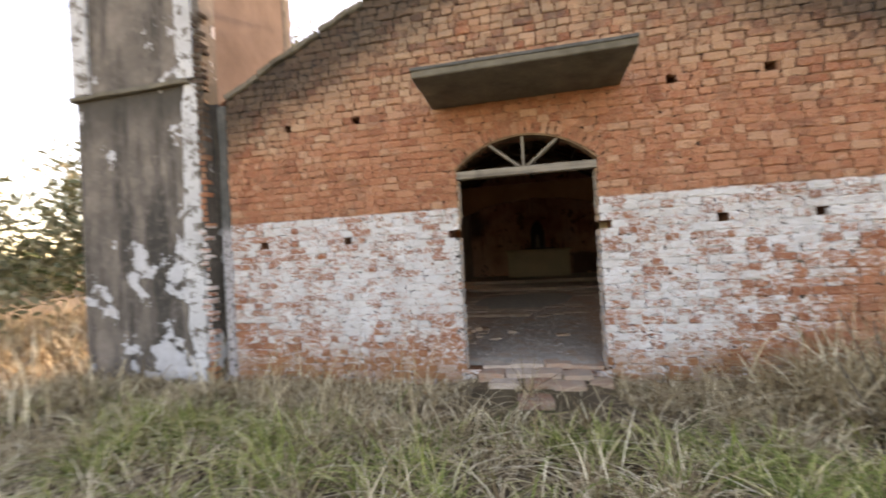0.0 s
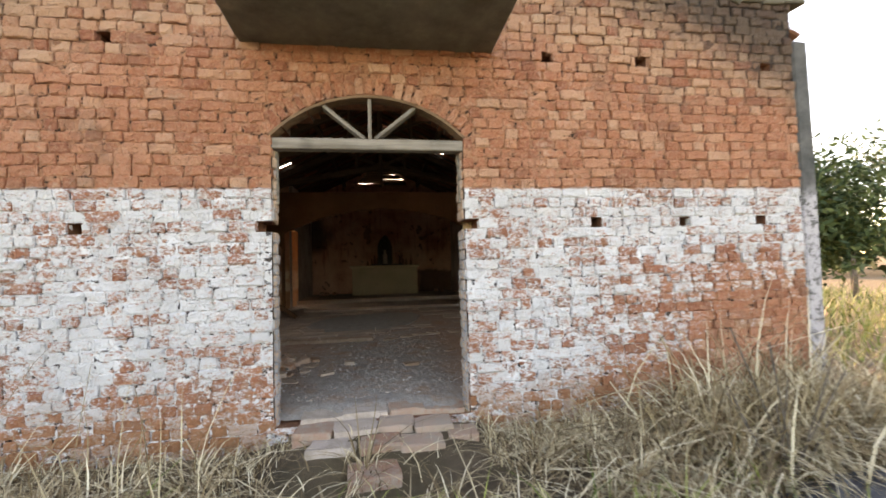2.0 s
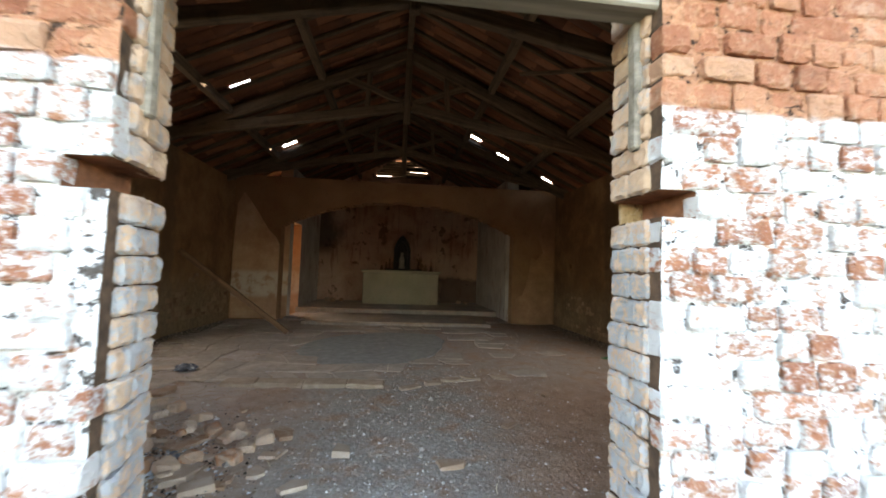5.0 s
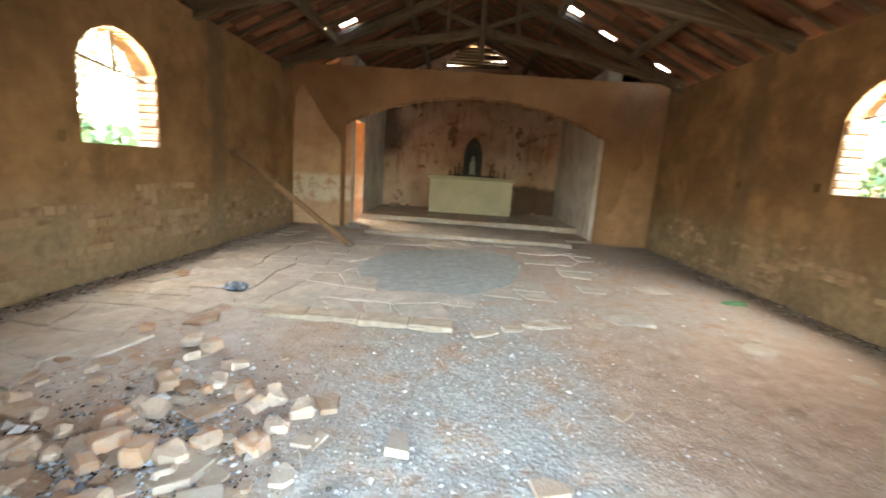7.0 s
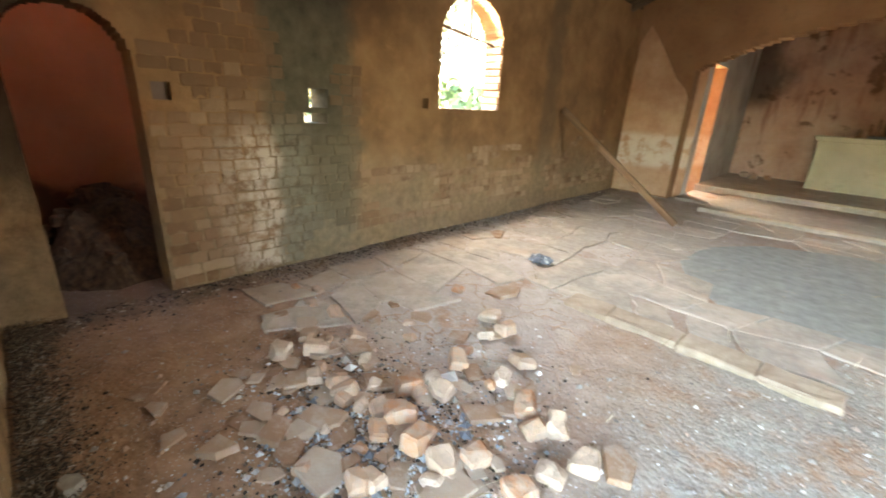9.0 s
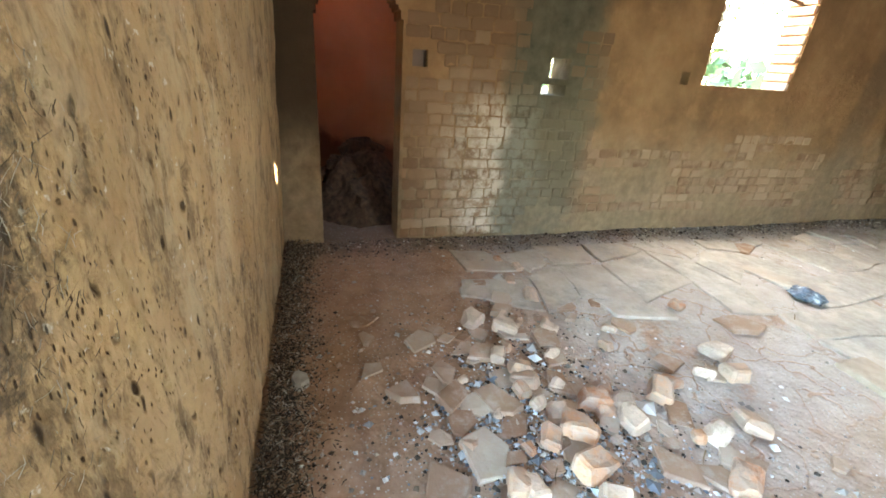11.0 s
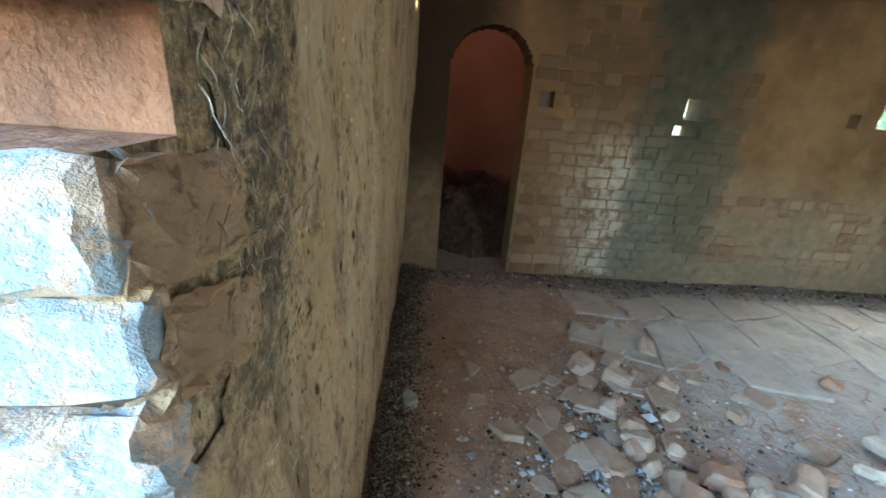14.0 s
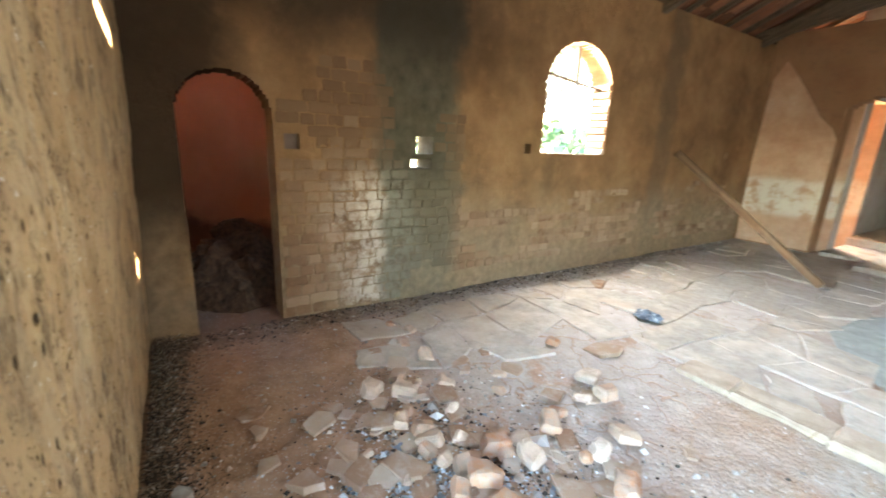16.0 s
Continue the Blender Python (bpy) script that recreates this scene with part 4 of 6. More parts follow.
xs = lines(XL - 0.02, XR + 0.02, 0.03)
ys = sorted(set(lines(0.1, 4.0, 0.03)) | set(lines(4.0, 9.0, 0.09)))
fv = [(x, y, floor_z(x, y)) for y in ys for x in xs]
n = len(xs)
ff = [(j * n + i, j * n + i + 1, (j + 1) * n + i + 1, (j + 1) * n + i) for j in range(len(ys) - 1) for i in range(n - 1)
      if not (ys[j] < T and abs(xs[i] - DC) > DOOR + 0.02)]
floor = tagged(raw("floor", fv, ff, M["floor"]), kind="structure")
for p in floor.data.polygons:
    p.use_smooth = True


def step_slab(name, x0, x1, y0, y1, z):
    bm = bmesh.new()
    block(bm, (x0, y0, -0.2), (x1, y1, z), None, 0.015, 0, 4)
    for v in bm.verts:
        v.co.z += 0.006 * noise.noise(v.co * 3)
        v.co.y += 0.012 * noise.noise(v.co * 2)
    ob = tagged(part(name, bm, M["screed"]), kind="structure")
    x = x0 + 0.3
    while x < x1 - 0.5:
        w = rng.uniform(0.4, 1.1)
        if rng.random() < 0.8:
            bm = bmesh.new()
            block(bm, (x, y0 - 0.012, z - 0.03), (min(x + w, x1 - .2), y0 + 0.05, z + 0.004), None, 0.006, 0.006)
            part("nosing", bm, M["curb"], ob, "pale worn step edge")
        x += w
    return ob


step_slab("floor_step_lower", -2.0, 2.1, 8.05, 9.95, 0.07)
step_slab("floor_step_upper", CHL, CHR, 9.9, BACK_Y, 0.18)
bm = bmesh.new()
block(bm, (CHL, ARCH_Y, -0.2), (CHR, 9.92, 0.05))
tagged(part("floor_chancel", bm, M["floor"]), kind="structure")
bm = bmesh.new()
block(bm, (XL, 9.05, -0.2), (CHL - 0.28, BACK_Y, 0.02))
tagged(part("floor_side_room", bm, M["floor"]), kind="structure")


def slab_piece(name, x, y, w, d, h, turn, mat, parent, seed, sides=7):
    """A broken flat piece with an uneven outline."""
    r = random.Random(seed)
    bm = bmesh.new()
    pts = []
    for i in range(sides):
        a = (i + r.uniform(-.3, .3)) / sides * math.tau
        q = max(abs(math.cos(a)), abs(math.sin(a)))
        pts.append((math.cos(a) / q * w / 2 * r.uniform(.82, 1.05), math.sin(a) / q * d / 2 * r.uniform(.82, 1.05)))
    lo = [bm.verts.new((a, b, -0.03)) for a, b in pts]
    mi = [bm.verts.new((a, b, h * 0.75)) for a, b in pts]
    hi = [bm.verts.new((a * 0.95, b * 0.95, h + r.uniform(-.004, .004))) for a, b in pts]
    n = len(pts)
    bm.faces.new(hi)
    for i in range(n):
        bm.faces.new((lo[i], lo[(i + 1) % n], mi[(i + 1) % n], mi[i]))
        bm.faces.new((mi[i], mi[(i + 1) % n], hi[(i + 1) % n], hi[i]))
    ob = part(name, bm, mat, parent)
    ob.matrix_world = pose(x, y, floor_z(x, y), r.uniform(-2, 2), r.uniform(-2, 2), turn)
    return ob


# remains of the screed, in cracked plates round a patch of newer cement
def plate(pts, top, mat, name, seed):
    """A plate with a chipped outline: pts in the plan, its surface at top."""
    r = random.Random(seed)
    fine = []
    for p, q in zip(pts, pts[1:] + pts[:1]):
        for t in (0.0, 0.33, 0.67):
            w = 0.016 if t else 0.0
            fine.append((p[0] + (q[0] - p[0]) * t + r.uniform(-w, w), p[1] + (q[1] - p[1]) * t + r.uniform(-w, w)))
    cx, cy = sum(p[0] for p in fine) / len(fine), sum(p[1] for p in fine) / len(fine)
    tx, ty = r.uniform(-.008, .008), r.uniform(-.008, .008)
    v = [(x, y, -0.04) for x, y in fine] + [(x, y, top - .006 + (x - cx) * tx + (y - cy) * ty) for x, y in fine]
    v += [(cx + (x - cx) * .975, cy + (y - cy) * .975, top + (x - cx) * tx + (y - cy) * ty) for x, y in fine]
    n = len(fine)
    f = [tuple(range(2 * n, 3 * n))]
    for k in (0, n):
        f += [(k + i, k + (i + 1) % n, k + n + (i + 1) % n, k + n + i) for i in range(n)]
    return raw(name, v, f, mat, floor)


CELL = 0.40
corner = lambda i, j: (-3.5 + i * CELL + 0.30 * CELL * noise.noise(Vector((i * 7.3, j * 3.1, 1))) * 2 + 0.35 * CELL * (j % 2), 1.5 + j * CELL + 0.55 * CELL * noise.noise(Vector((i * 2.7, j * 5.9, 4))))
for j in range(16):
    for i in range(-1, 15):
        quad = [corner(i, j), corner(i + 1, j), corner(i + 1, j + 1), corner(i, j + 1)]
        cx, cy = sum(p[0] for p in quad) / 4, sum(p[1] for p in quad) / 4
        if not inside(cx, cy, SLAB) or inside(cx, cy, OVAL):
            continue
        if rng.random() < (0.04 if cy < 3.4 else 0.16 if cx < 0.2 else 0.6):
            continue
        g = 0.002 + 0.010 * rng.random() ** 3
        if not all(inside(cx + u, cy + v, SLAB) for u, v in ((.3, 0), (-.3, 0), (0, .3), (0, -.3))):
            g += 0.01 + 0.05 * rng.random()
            quad = [(x + rng.uniform(-.06, .06), y + rng.uniform(-.06, .06)) for x, y in quad]
        quad = [(x + (cx - x) / CELL * g * 2, y + (cy - y) / CELL * g * 2) for x, y in quad]
        plate(quad, (0.017 if cx < 0.2 else 0.013) + rng.uniform(-.003, .003), M["screed"], "screed_plate", i * 31 + j)
plate(OVAL, 0.021, M["cement"], "cement_patch", 9)
for i, (x, y, w, d) in enumerate(((1.6, 3.9, .5, .3), (2.4, 5.2, .45, .3), (.75, 3.6, .4, .22), (2.5, 3.4, .3, .25))):
    slab_piece("screed_plate", x, y, w, d, 0.012, 12 * i, M["screed"], floor, 400 + i, 8)
x = -1.72
for i in range(4):
    w = rng.uniform(0.3, 0.5)
    bm = bmesh.new()
    block(bm, (-w / 2, -0.1, -0.05), (w / 2, 0.12, 0.026), None, 0.012, 0.016, 2)
    ob = part("curb_stone", bm, M["curb"], floor)
    ob.matrix_world = pose(x + w / 2, 3.36 - 0.01 * i, 0.015, rng.uniform(-1.5, 1.5), rng.uniform(-1.5, 1.5), rng.uniform(-3, 1))
    x += w + 0.002
for i, (x, y) in enumerate(((.15, 3.28), (.4, 3.42), (.62, 3.52), (.85, 3.62), (1.2, 3.68))):
    slab_piece("curb_stone", x, y, .24, .13, .022, 20 - 9 * i, M["curb"], floor, 450 + i, 6)

# ---- front wall details ----
door = thing("door_1", (0, 0, 2.0), "doorless arched doorway with a weathered fan transom of bare timber", "doorway")
door["kind"] = "structure"


def in_door(ob):
    ob.parent = door
    ob.matrix_parent_inverse = Matrix.Translation(-Vector(door.location))
    return ob


in_door(beam("lintel", (DC - 0.77, 0.075, 2.052), (DC + 0.77, 0.075, 2.052), 0.10, 0.085, M["grey_wood"], None))
for a in (-0.86, 0.0, 0.86):
    # struts fan out from the middle of the lintel to the arch
    tip = {-0.86: (-0.36, 2.355), 0.0: (0.0, APEX - 0.02), 0.86: (0.36, 2.355)}[a]
    foot = {-0.86: (-0.04, 2.095), 0.0: (0.0, 2.09), 0.86: (0.04, 2.095)}[a]
    d = Vector((tip[0] - foot[0], 0, tip[1] - foot[1]))
    bm = bmesh.new()
    block(bm, (0, -0.055, -0.014), (d.length, 0.055, 0.014), None, 0.004, 0.002)
    ob = part("strut", bm, M["grey_wood"])
    ob.matrix_world = Matrix.Translation((DC + foot[0], 0.08, foot[1])) @ Matrix.Rotation(-math.atan2(d.z, d.x), 4, "Y")
    in_door(ob)
# thin bent board under the brick arch
bm = bmesh.new()
N = 20
grid = []
for i in range(N + 1):
    a = (i / N * 2 - 1) * SWEEP * 1.03
    grid.append([bm.verts.new((DC + math.sin(a) * r, y, AZ + math.cos(a) * r)) for r, y in ((RAD - 0.002, 0.0), (RAD - 0.022, 0.0), (RAD - 0.022, 0.13), (RAD - 0.002, 0.13))])
for a, b in zip(grid, grid[1:]):
    for q in range(4):
        bm.faces.new((a[q], a[(q + 1) % 4], b[(q + 1) % 4], b[q]))
bm.faces.new(grid[0])
bm.faces.new(grid[-1])
in_door(part("arch_board", bm, M["plank"]))
for s in (-1, 1):
    in_door(beam("door_post", (DC + s * 0.715, 0.12, 1.60), (DC + s * 0.715, 0.12, 2.01), 0.05, 0.03, M["grey_wood_z"], None))

# canopy
bm = bmesh.new()
block(bm, (-0.97, -0.80, 2.80), (0.97, 0.03, 2.88), None, 0.01, 0, 6)
for v in bm.verts:
    v.co += noise.noise_vector(v.co * 6) * 0.006
    v.co.z += 0.03 * max(0, -v.co.y)
canopy = tagged(part("door_canopy", bm, M["canopy"]), "stained grey concrete canopy slab over the doorway", "canopy")
bm = bmesh.new()
block(bm, (-0.975, -0.812, 2.885), (0.975, -0.74, 2.915), None, 0.008, 0, 8)
for v in bm.verts:
    v.co += noise.noise_vector(v.co * 7) * 0.008
part("drip_edge", bm, M["pier"], canopy, "pale chipped rim of the slab")

# coping along the gable, a ragged line of dark broken bricks
coping = thing("gable_coping", (0, 0.1, 3.3), "dark weathered brick coping stepping up the gable", "coping")
coping["kind"] = "structure"
x = FXL
while x < FXR:
    w = rng.uniform(0.14, 0.24)
    z = top_z(x + w / 2)
    bm = bmesh.new()
    block(bm, (-w / 2, -0.035, -0.04), (w / 2, T + 0.03, 0.03), None, 0.012, 0.008)
    ob = part("coping_brick", bm, M["canopy"], coping)
    ob.matrix_parent_inverse = Matrix.Translation(-Vector(coping.location))
    s = 0 if x > 3.2 else (-1 if x < RIDGE_X else 1)
    ob.matrix_basis = pose(x + w / 2, 0, z + rng.uniform(-.02, .015), 0, s * 24.0 + rng.uniform(-5, 5), rng.uniform(-3, 3))
    x += w * (0.93 if s else 1.0)

# tower
TX0, TX1, TY0, TY1, TTOP = -5.74, -3.79, -0.14, 1.62, 8.2
tower = thing("bell_tower", (-4.9, 0.7, GROUND), "square bell tower with stained grey plaster flaking to white and brick", "tower")


def in_tower(ob):
    ob.parent = tower
    ob.matrix_parent_inverse = Matrix.Translation(-Vector(tower.location))
    return ob


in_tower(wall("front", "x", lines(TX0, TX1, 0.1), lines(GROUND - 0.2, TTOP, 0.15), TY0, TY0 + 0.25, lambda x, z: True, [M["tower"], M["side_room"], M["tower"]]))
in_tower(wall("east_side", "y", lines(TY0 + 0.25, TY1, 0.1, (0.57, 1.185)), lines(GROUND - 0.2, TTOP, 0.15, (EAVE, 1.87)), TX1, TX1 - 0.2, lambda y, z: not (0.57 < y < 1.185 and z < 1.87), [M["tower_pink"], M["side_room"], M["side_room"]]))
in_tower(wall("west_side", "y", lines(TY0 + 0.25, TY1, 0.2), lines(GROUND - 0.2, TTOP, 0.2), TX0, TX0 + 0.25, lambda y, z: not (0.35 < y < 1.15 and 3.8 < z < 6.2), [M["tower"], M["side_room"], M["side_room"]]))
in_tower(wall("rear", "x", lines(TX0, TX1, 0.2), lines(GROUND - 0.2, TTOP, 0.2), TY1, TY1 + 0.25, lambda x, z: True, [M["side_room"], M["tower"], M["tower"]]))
for o in tower.children:
    del o["kind"]
bm = bmesh.new()
block(bm, (TX0 - 0.05, TY0 - 0.07, 3.45), (TX1 - 0.16, TY0 + 0.02, 3.51), None, 0.012, 0, 6)
for v in bm.verts:
    v.co += noise.noise_vector(v.co * 4) * 0.015
in_tower(part("ledge", bm, M["canopy"], None, "thin dark moulded ledge"))
for x0, x1, z0, z1 in ((TX0 - 0.02, TX0 + 0.24, 3.53, TTOP), (TX1 - 0.34, TX1 - 0.10, 3.53, TTOP)):
    bm = bmesh.new()
    block(bm, (x0, TY0 - 0.045, z0), (x1, TY0 + 0.01, z1), None, 0.01, 0, 7)
    for v in bm.verts:
        v.co += noise.noise_vector(v.co * 5) * 0.012
    in_tower(part("pilaster", bm, M["lime"], None, "flaking white pilaster"))
# white flaking strip and the raw brick corner beside the nave
bm = bmesh.new()
rows = []
for i in range(40):
    z = GROUND + i * 0.095
    a = TX1 - 0.30 + 0.06 * noise.noise(Vector((z * 3, 1, 0))) - 0.05 * math.sin(z * 1.1)
    b = TX1 - 0.085 + 0.025 * noise.noise(Vector((z * 9, 5, 0)))
    rows.append([bm.verts.new((x, y, z)) for x, y in ((a, TY0 - 0.002), (a + .01, TY0 - 0.02), (b, TY0 - 0.02), (b + .004, TY0 - 0.002))])
for p, q in zip(rows, rows[1:]):
    for i in range(3):
        bm.faces.new((p[i], p[i + 1], q[i + 1], q[i]))
in_tower(part("limewash_strip", bm, M["lime"], None, "peeling white limewash strip"))
z = GROUND
i = 0
while z < 4.3:
    w = rng.uniform(0.04, 0.13) if z < 3.3 or z > 4.0 else rng.uniform(0.17, 0.22)
    bm = bmesh.new()
    block(bm, (-w, 0, 0), (rng.uniform(-.03, .03), 0.11, 0.058), None, 0.009, 0.012)
    ob = in_tower(part("brick", bm, M["brick"]))
    lean = 18 * max(0, min(1, (z - 3.2) / 0.5))
    ob.matrix_basis = pose(TX1 + rng.uniform(-.015, .012), TY0 - rng.uniform(.012, .03), z, 0, lean, rng.uniform(-4, 4))
    z += 0.076
tfl = bmesh.new()
block(tfl, (TX0 + 0.2, TY0 + 0.2, -0.5), (XL, TY1, 0.0))
tagged(part("floor_tower", tfl, M["floor"]), kind="structure")
# heap of fallen masonry and soot in the tower room
bm = bmesh.new()
bmesh.ops.create_grid(bm, x_segments=40, y_segments=36, size=1)
for v in bm.verts:
    d = min(1.0, math.hypot(v.co.x, v.co.y))
    v.co = Vector((v.co.x * .72, v.co.y * .62, 0.62 * (1 - d ** 1.6) + 0.10 * noise.noise(v.co * 4) + 0.05 * noise.noise(v.co * 11) - 0.06))
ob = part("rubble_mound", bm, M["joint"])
ob.location = (-4.72, 0.98, 0.0)
tagged(ob, "sooty mound of fallen masonry in the tower room", "rubble")
for i in range(16):
    x, y = -4.72 + rng.uniform(-.5, .6), 0.95 + rng.uniform(-.38, .3)
    d = math.hypot((x + 4.72) / .72, (y - .98) / .62)
    w = rng.uniform(.1, .2)
    bm = bmesh.new()
    block(bm, (-w / 2, -w * .35, -.03), (w / 2, w * .35, w * .45), None, 0.012, 0.012, 2)
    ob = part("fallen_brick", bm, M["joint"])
    ob.matrix_world = pose(x, y, max(0.0, 0.62 * (1 - min(1, d) ** 1.6) - 0.05), rng.uniform(-25, 25), rng.uniform(-25, 25), rng.uniform(0, 180))
    tagged(ob, "soot-stained brick fallen on the tower room's rubble", "brick", "fallen bricks in the tower room")
# roof of the tower, closing it above
bm = bmesh.new()
block(bm, (TX0 - 0.1, TY0 - 0.1, TTOP), (TX1 + 0.1, TY1 + 0.35, TTOP + 0.2), None, 0.02)
in_tower(part("cap", bm, M["canopy"]))

# threshold: worn bricks stepping down into the grass
doorstep = thing("doorstep", (0, -0.2, GROUND), "worn brick doorstep half buried in soil and dry grass", "doorstep")
for i, (x, y, z, w, d) in enumerate(((-.42, .16, -.045, .3, .2), (-.1, .17, -.035, .32, .2), (.22, .17, -.03, .26, .2), (.52, .16, -.045, .3, .2), (-.45, -.05, -.075, .26, .22), (-.16, -.06, -.07, .3, .2), (.13, -.05, -.065, .24, .2), (.4, -.07, -.075, .26, .22), (-.3, -.27, -.11, .3, .2), (.02, -.28, -.105, .26, .2), (.3, -.29, -.115, .28, .2), (-.02, -.55, -.165, .3, .26), (.6, -.2, -.11, .2, .2))):
    bm = bmesh.new()
    block(bm, (-w * .53, -d * .53, -0.12), (w * .53, d * .53, 0.012), None, 0.008, 0.012, 2)
    ob = part("paving_brick", bm, M["paver"], doorstep)
    ob.matrix_parent_inverse = Matrix.Translation(-Vector(doorstep.location))
    ob.matrix_basis = pose(x, y, z + 0.014, rng.uniform(-2, 2), rng.uniform(-2, 2), rng.uniform(-7, 7))

# ---- inner face of the front wall: thick straw plaster, pitted ----

def plaster_panel(name, x0, x1, fine0, fine1, seed):
    r = random.Random(seed)
    xs = np.array(sorted(set(lines(x0, x1, 0.035)) | set(lines(fine0, fine1, 0.0065))))
    zs = np.array(sorted(set(lines(-0.05, 3.3, 0.035)) | set(lines(0.25, 2.15, 0.0085))))
    X, Z = np.meshgrid(xs, zs)
    D = np.zeros_like(X)
    flat = [noise.noise(Vector((a * 4, b * 2.2, seed))) * 0.016 + noise.noise(Vector((a * 18, b * 9, seed))) * 0.006 + noise.noise(Vector((a * 55, b * 30, 1))) * 0.0018 for a, b in zip(X.ravel(), Z.ravel())]
    D += np.array(flat).reshape(X.shape)
    for i in range(1700):
        cx, cz = r.uniform(fine0, fine1), r.uniform(0.2, 2.2)
        big = r.random() < 0.08
        sx, sz = (r.uniform(.008, .014), r.uniform(.010, .026)) if big else (r.uniform(.003, .008), r.uniform(.005, .024))
        deep = r.uniform(.018, .034) if big else r.uniform(.004, .017)
        m = (np.abs(X - cx) < sx * 3) & (np.abs(Z - cz) < sz * 3)
        D[m] -= deep * np.exp(-((X[m] - cx) / sx) ** 2 - ((Z[m] - cz) / sz) ** 2)
    if x0 < 0:
        # the coat swells towards the corner and the top
        D += 0.06 * np.clip((-2.0 - X) / 1.0, 0, 1) ** 0.8 * np.clip(Z / 1.6, 0, 1)
    Y = T + 0.009 + D
    n = len(xs)
    verts = np.stack([X, Y, Z], -1).reshape(-1, 3).tolist()
    faces = []
    for j in range(len(zs) - 1):
        zc = (zs[j] + zs[j + 1]) / 2
        for i in range(n - 1):
            xc = (xs[i] + xs[i + 1]) / 2
            # the coat is broken away round the pocket beside the doorway
            side = min(abs(xc - x0), abs(xc - x1)) if x0 > 0 else abs(xc - x1)
            ragged = 0.035 * noise.noise(Vector((xc * 20, zc * 20, 2)))
            hurt = side < 0.13 + ragged - 0.25 * max(0, 1.3 - zc) and 1.13 + ragged < zc < 1.5 + ragged
            if hurt or side < 0.012 + ragged * 0.4:
                continue
            faces.append((j * n + i, (j + 1) * n + i, (j + 1) * n + i + 1, j * n + i + 1))
    ob = raw(name, verts, faces, M["straw_plaster"])
    for p in ob.data.polygons:
        p.use_smooth = True
    return tagged(ob, "pitted sandy yellow plaster coat", kind="structure")


plaster_panel("trim_plaster_west", XL + 0.005, DC - DOOR - CHIP, -2.3, DC - DOOR - CHIP, 3)
bm = bmesh.new()
block(bm, (DC + DOOR + 0.03, T + 0.002, 0), (XR, T + 0.02, 3.3), None, 0.004, 0, 6)
for v in bm.verts:
    v.co += noise.noise_vector(v.co * 3) * 0.008
tagged(part("trim_plaster_east", bm, M["straw_plaster"]), kind="structure")
# bricks laid bare beside the doorway, and the painted ends of the reveal
reveal = thing("door_reveal", (DC - DOOR, 0.14, 0), "whitewashed brick reveal of the doorway, chipped at the inner corner", "reveal")
reveal["kind"] = "structure"


def in_reveal(ob):
    ob.parent = reveal
    ob.matrix_parent_inverse = Matrix.Translation(-Vector(reveal.location))
    return ob


for side in (-1, 1):
    z, n = Z0, 0
    while z < SPRING - 0.05:
        if not (LOW - 0.01 < z < LOW + 0.03):
            end = T + 0.013 if side < 0 else T - 0.005
            cuts = (0.06, 0.165, end) if n % 2 else (0.06, 0.115, end)
            for y0, y1 in zip(cuts, cuts[1:]):
                bm = bmesh.new()
                block(bm, (-0.06, y0 + .003, 0.003), (0.014 + rng.uniform(-.006, .008), y1 - .003, COURSE - 0.003), None, 0.008, 0.008, 3)
                if side < 0:
                    for v in bm.verts:
                        v.co.x -= CHIP * max(0.0, min(1.0, (v.co.y - 0.13) / 0.14)) if v.co.x > -0.03 else 0.0
                ob = in_reveal(part("brick", bm, M["jamb"]))
                ob.matrix_basis = (pose(DC - DOOR, 0, z) if side < 0 else pose(DC + DOOR, 0, z) @ Matrix.Diagonal((-1, 1, 1, 1)))
        z += COURSE
        n += 1
for z0, h, w, tilt in ((LOW - 0.085, 0.083, 0.15, -6), (LOW - 0.172, 0.08, 0.145, -20), (LOW + COURSE + 0.002, 0.078, 0.15, 3)):
    bm = bmesh.new()
    block(bm, (-w, -0.06, 0), (0, 0.012, h), None, 0.006, 0.011, 6)
    ob = in_reveal(part("bare_brick", bm, M["bared"] if z0 < LOW else M["jamb"]))
    ob.matrix_basis = pose(DC - DOOR + 0.004 - CHIP, T + 0.004, z0, 0, tilt, 0)

# cobwebs and straw caught on the plaster
def fibres(name, n, where, length, mat, seed, label, category, flat=False):
    r = random.Random(seed)
    v, f = [], []
    for i in range(n):
        p = Vector(where(r))
        d = Vector((r.uniform(-1, 1), r.uniform(-.25, .25) if not flat else r.uniform(-1, 1), r.uniform(-1, 1) if not flat else r.uniform(-.15, .3))).normalized() * length * r.uniform(.4, 1.3)
        s = Vector((d.z, 0.3, -d.x)).normalized() * r.uniform(.0002, .0005)
        if flat:
            s = Vector((-d.y, d.x, 0)).normalized() * r.uniform(.001, .003)
        b = len(v)
        m = p + d * 0.5 + Vector((r.uniform(-1, 1), r.uniform(-1, 1), r.uniform(-1, 1))) * length * 0.12
        v += [p - s, p + s, m - s, m + s, p + d]
        f += [(b, b + 1, b + 3, b + 2), (b + 2, b + 3, b + 4)]
    return tagged(raw(name, v, f, mat), label, category, kind="stuff")


fibres("cobweb_straw", 800, lambda r: (DC - DOOR - 0.1 - abs(r.gauss(0.1, 0.09)), T + 0.02 + r.random() * .012, r.gauss(1.3, 0.17)), 0.026, M["web"], 3, "cobwebs and straw fibres on broken plaster", "cobweb")

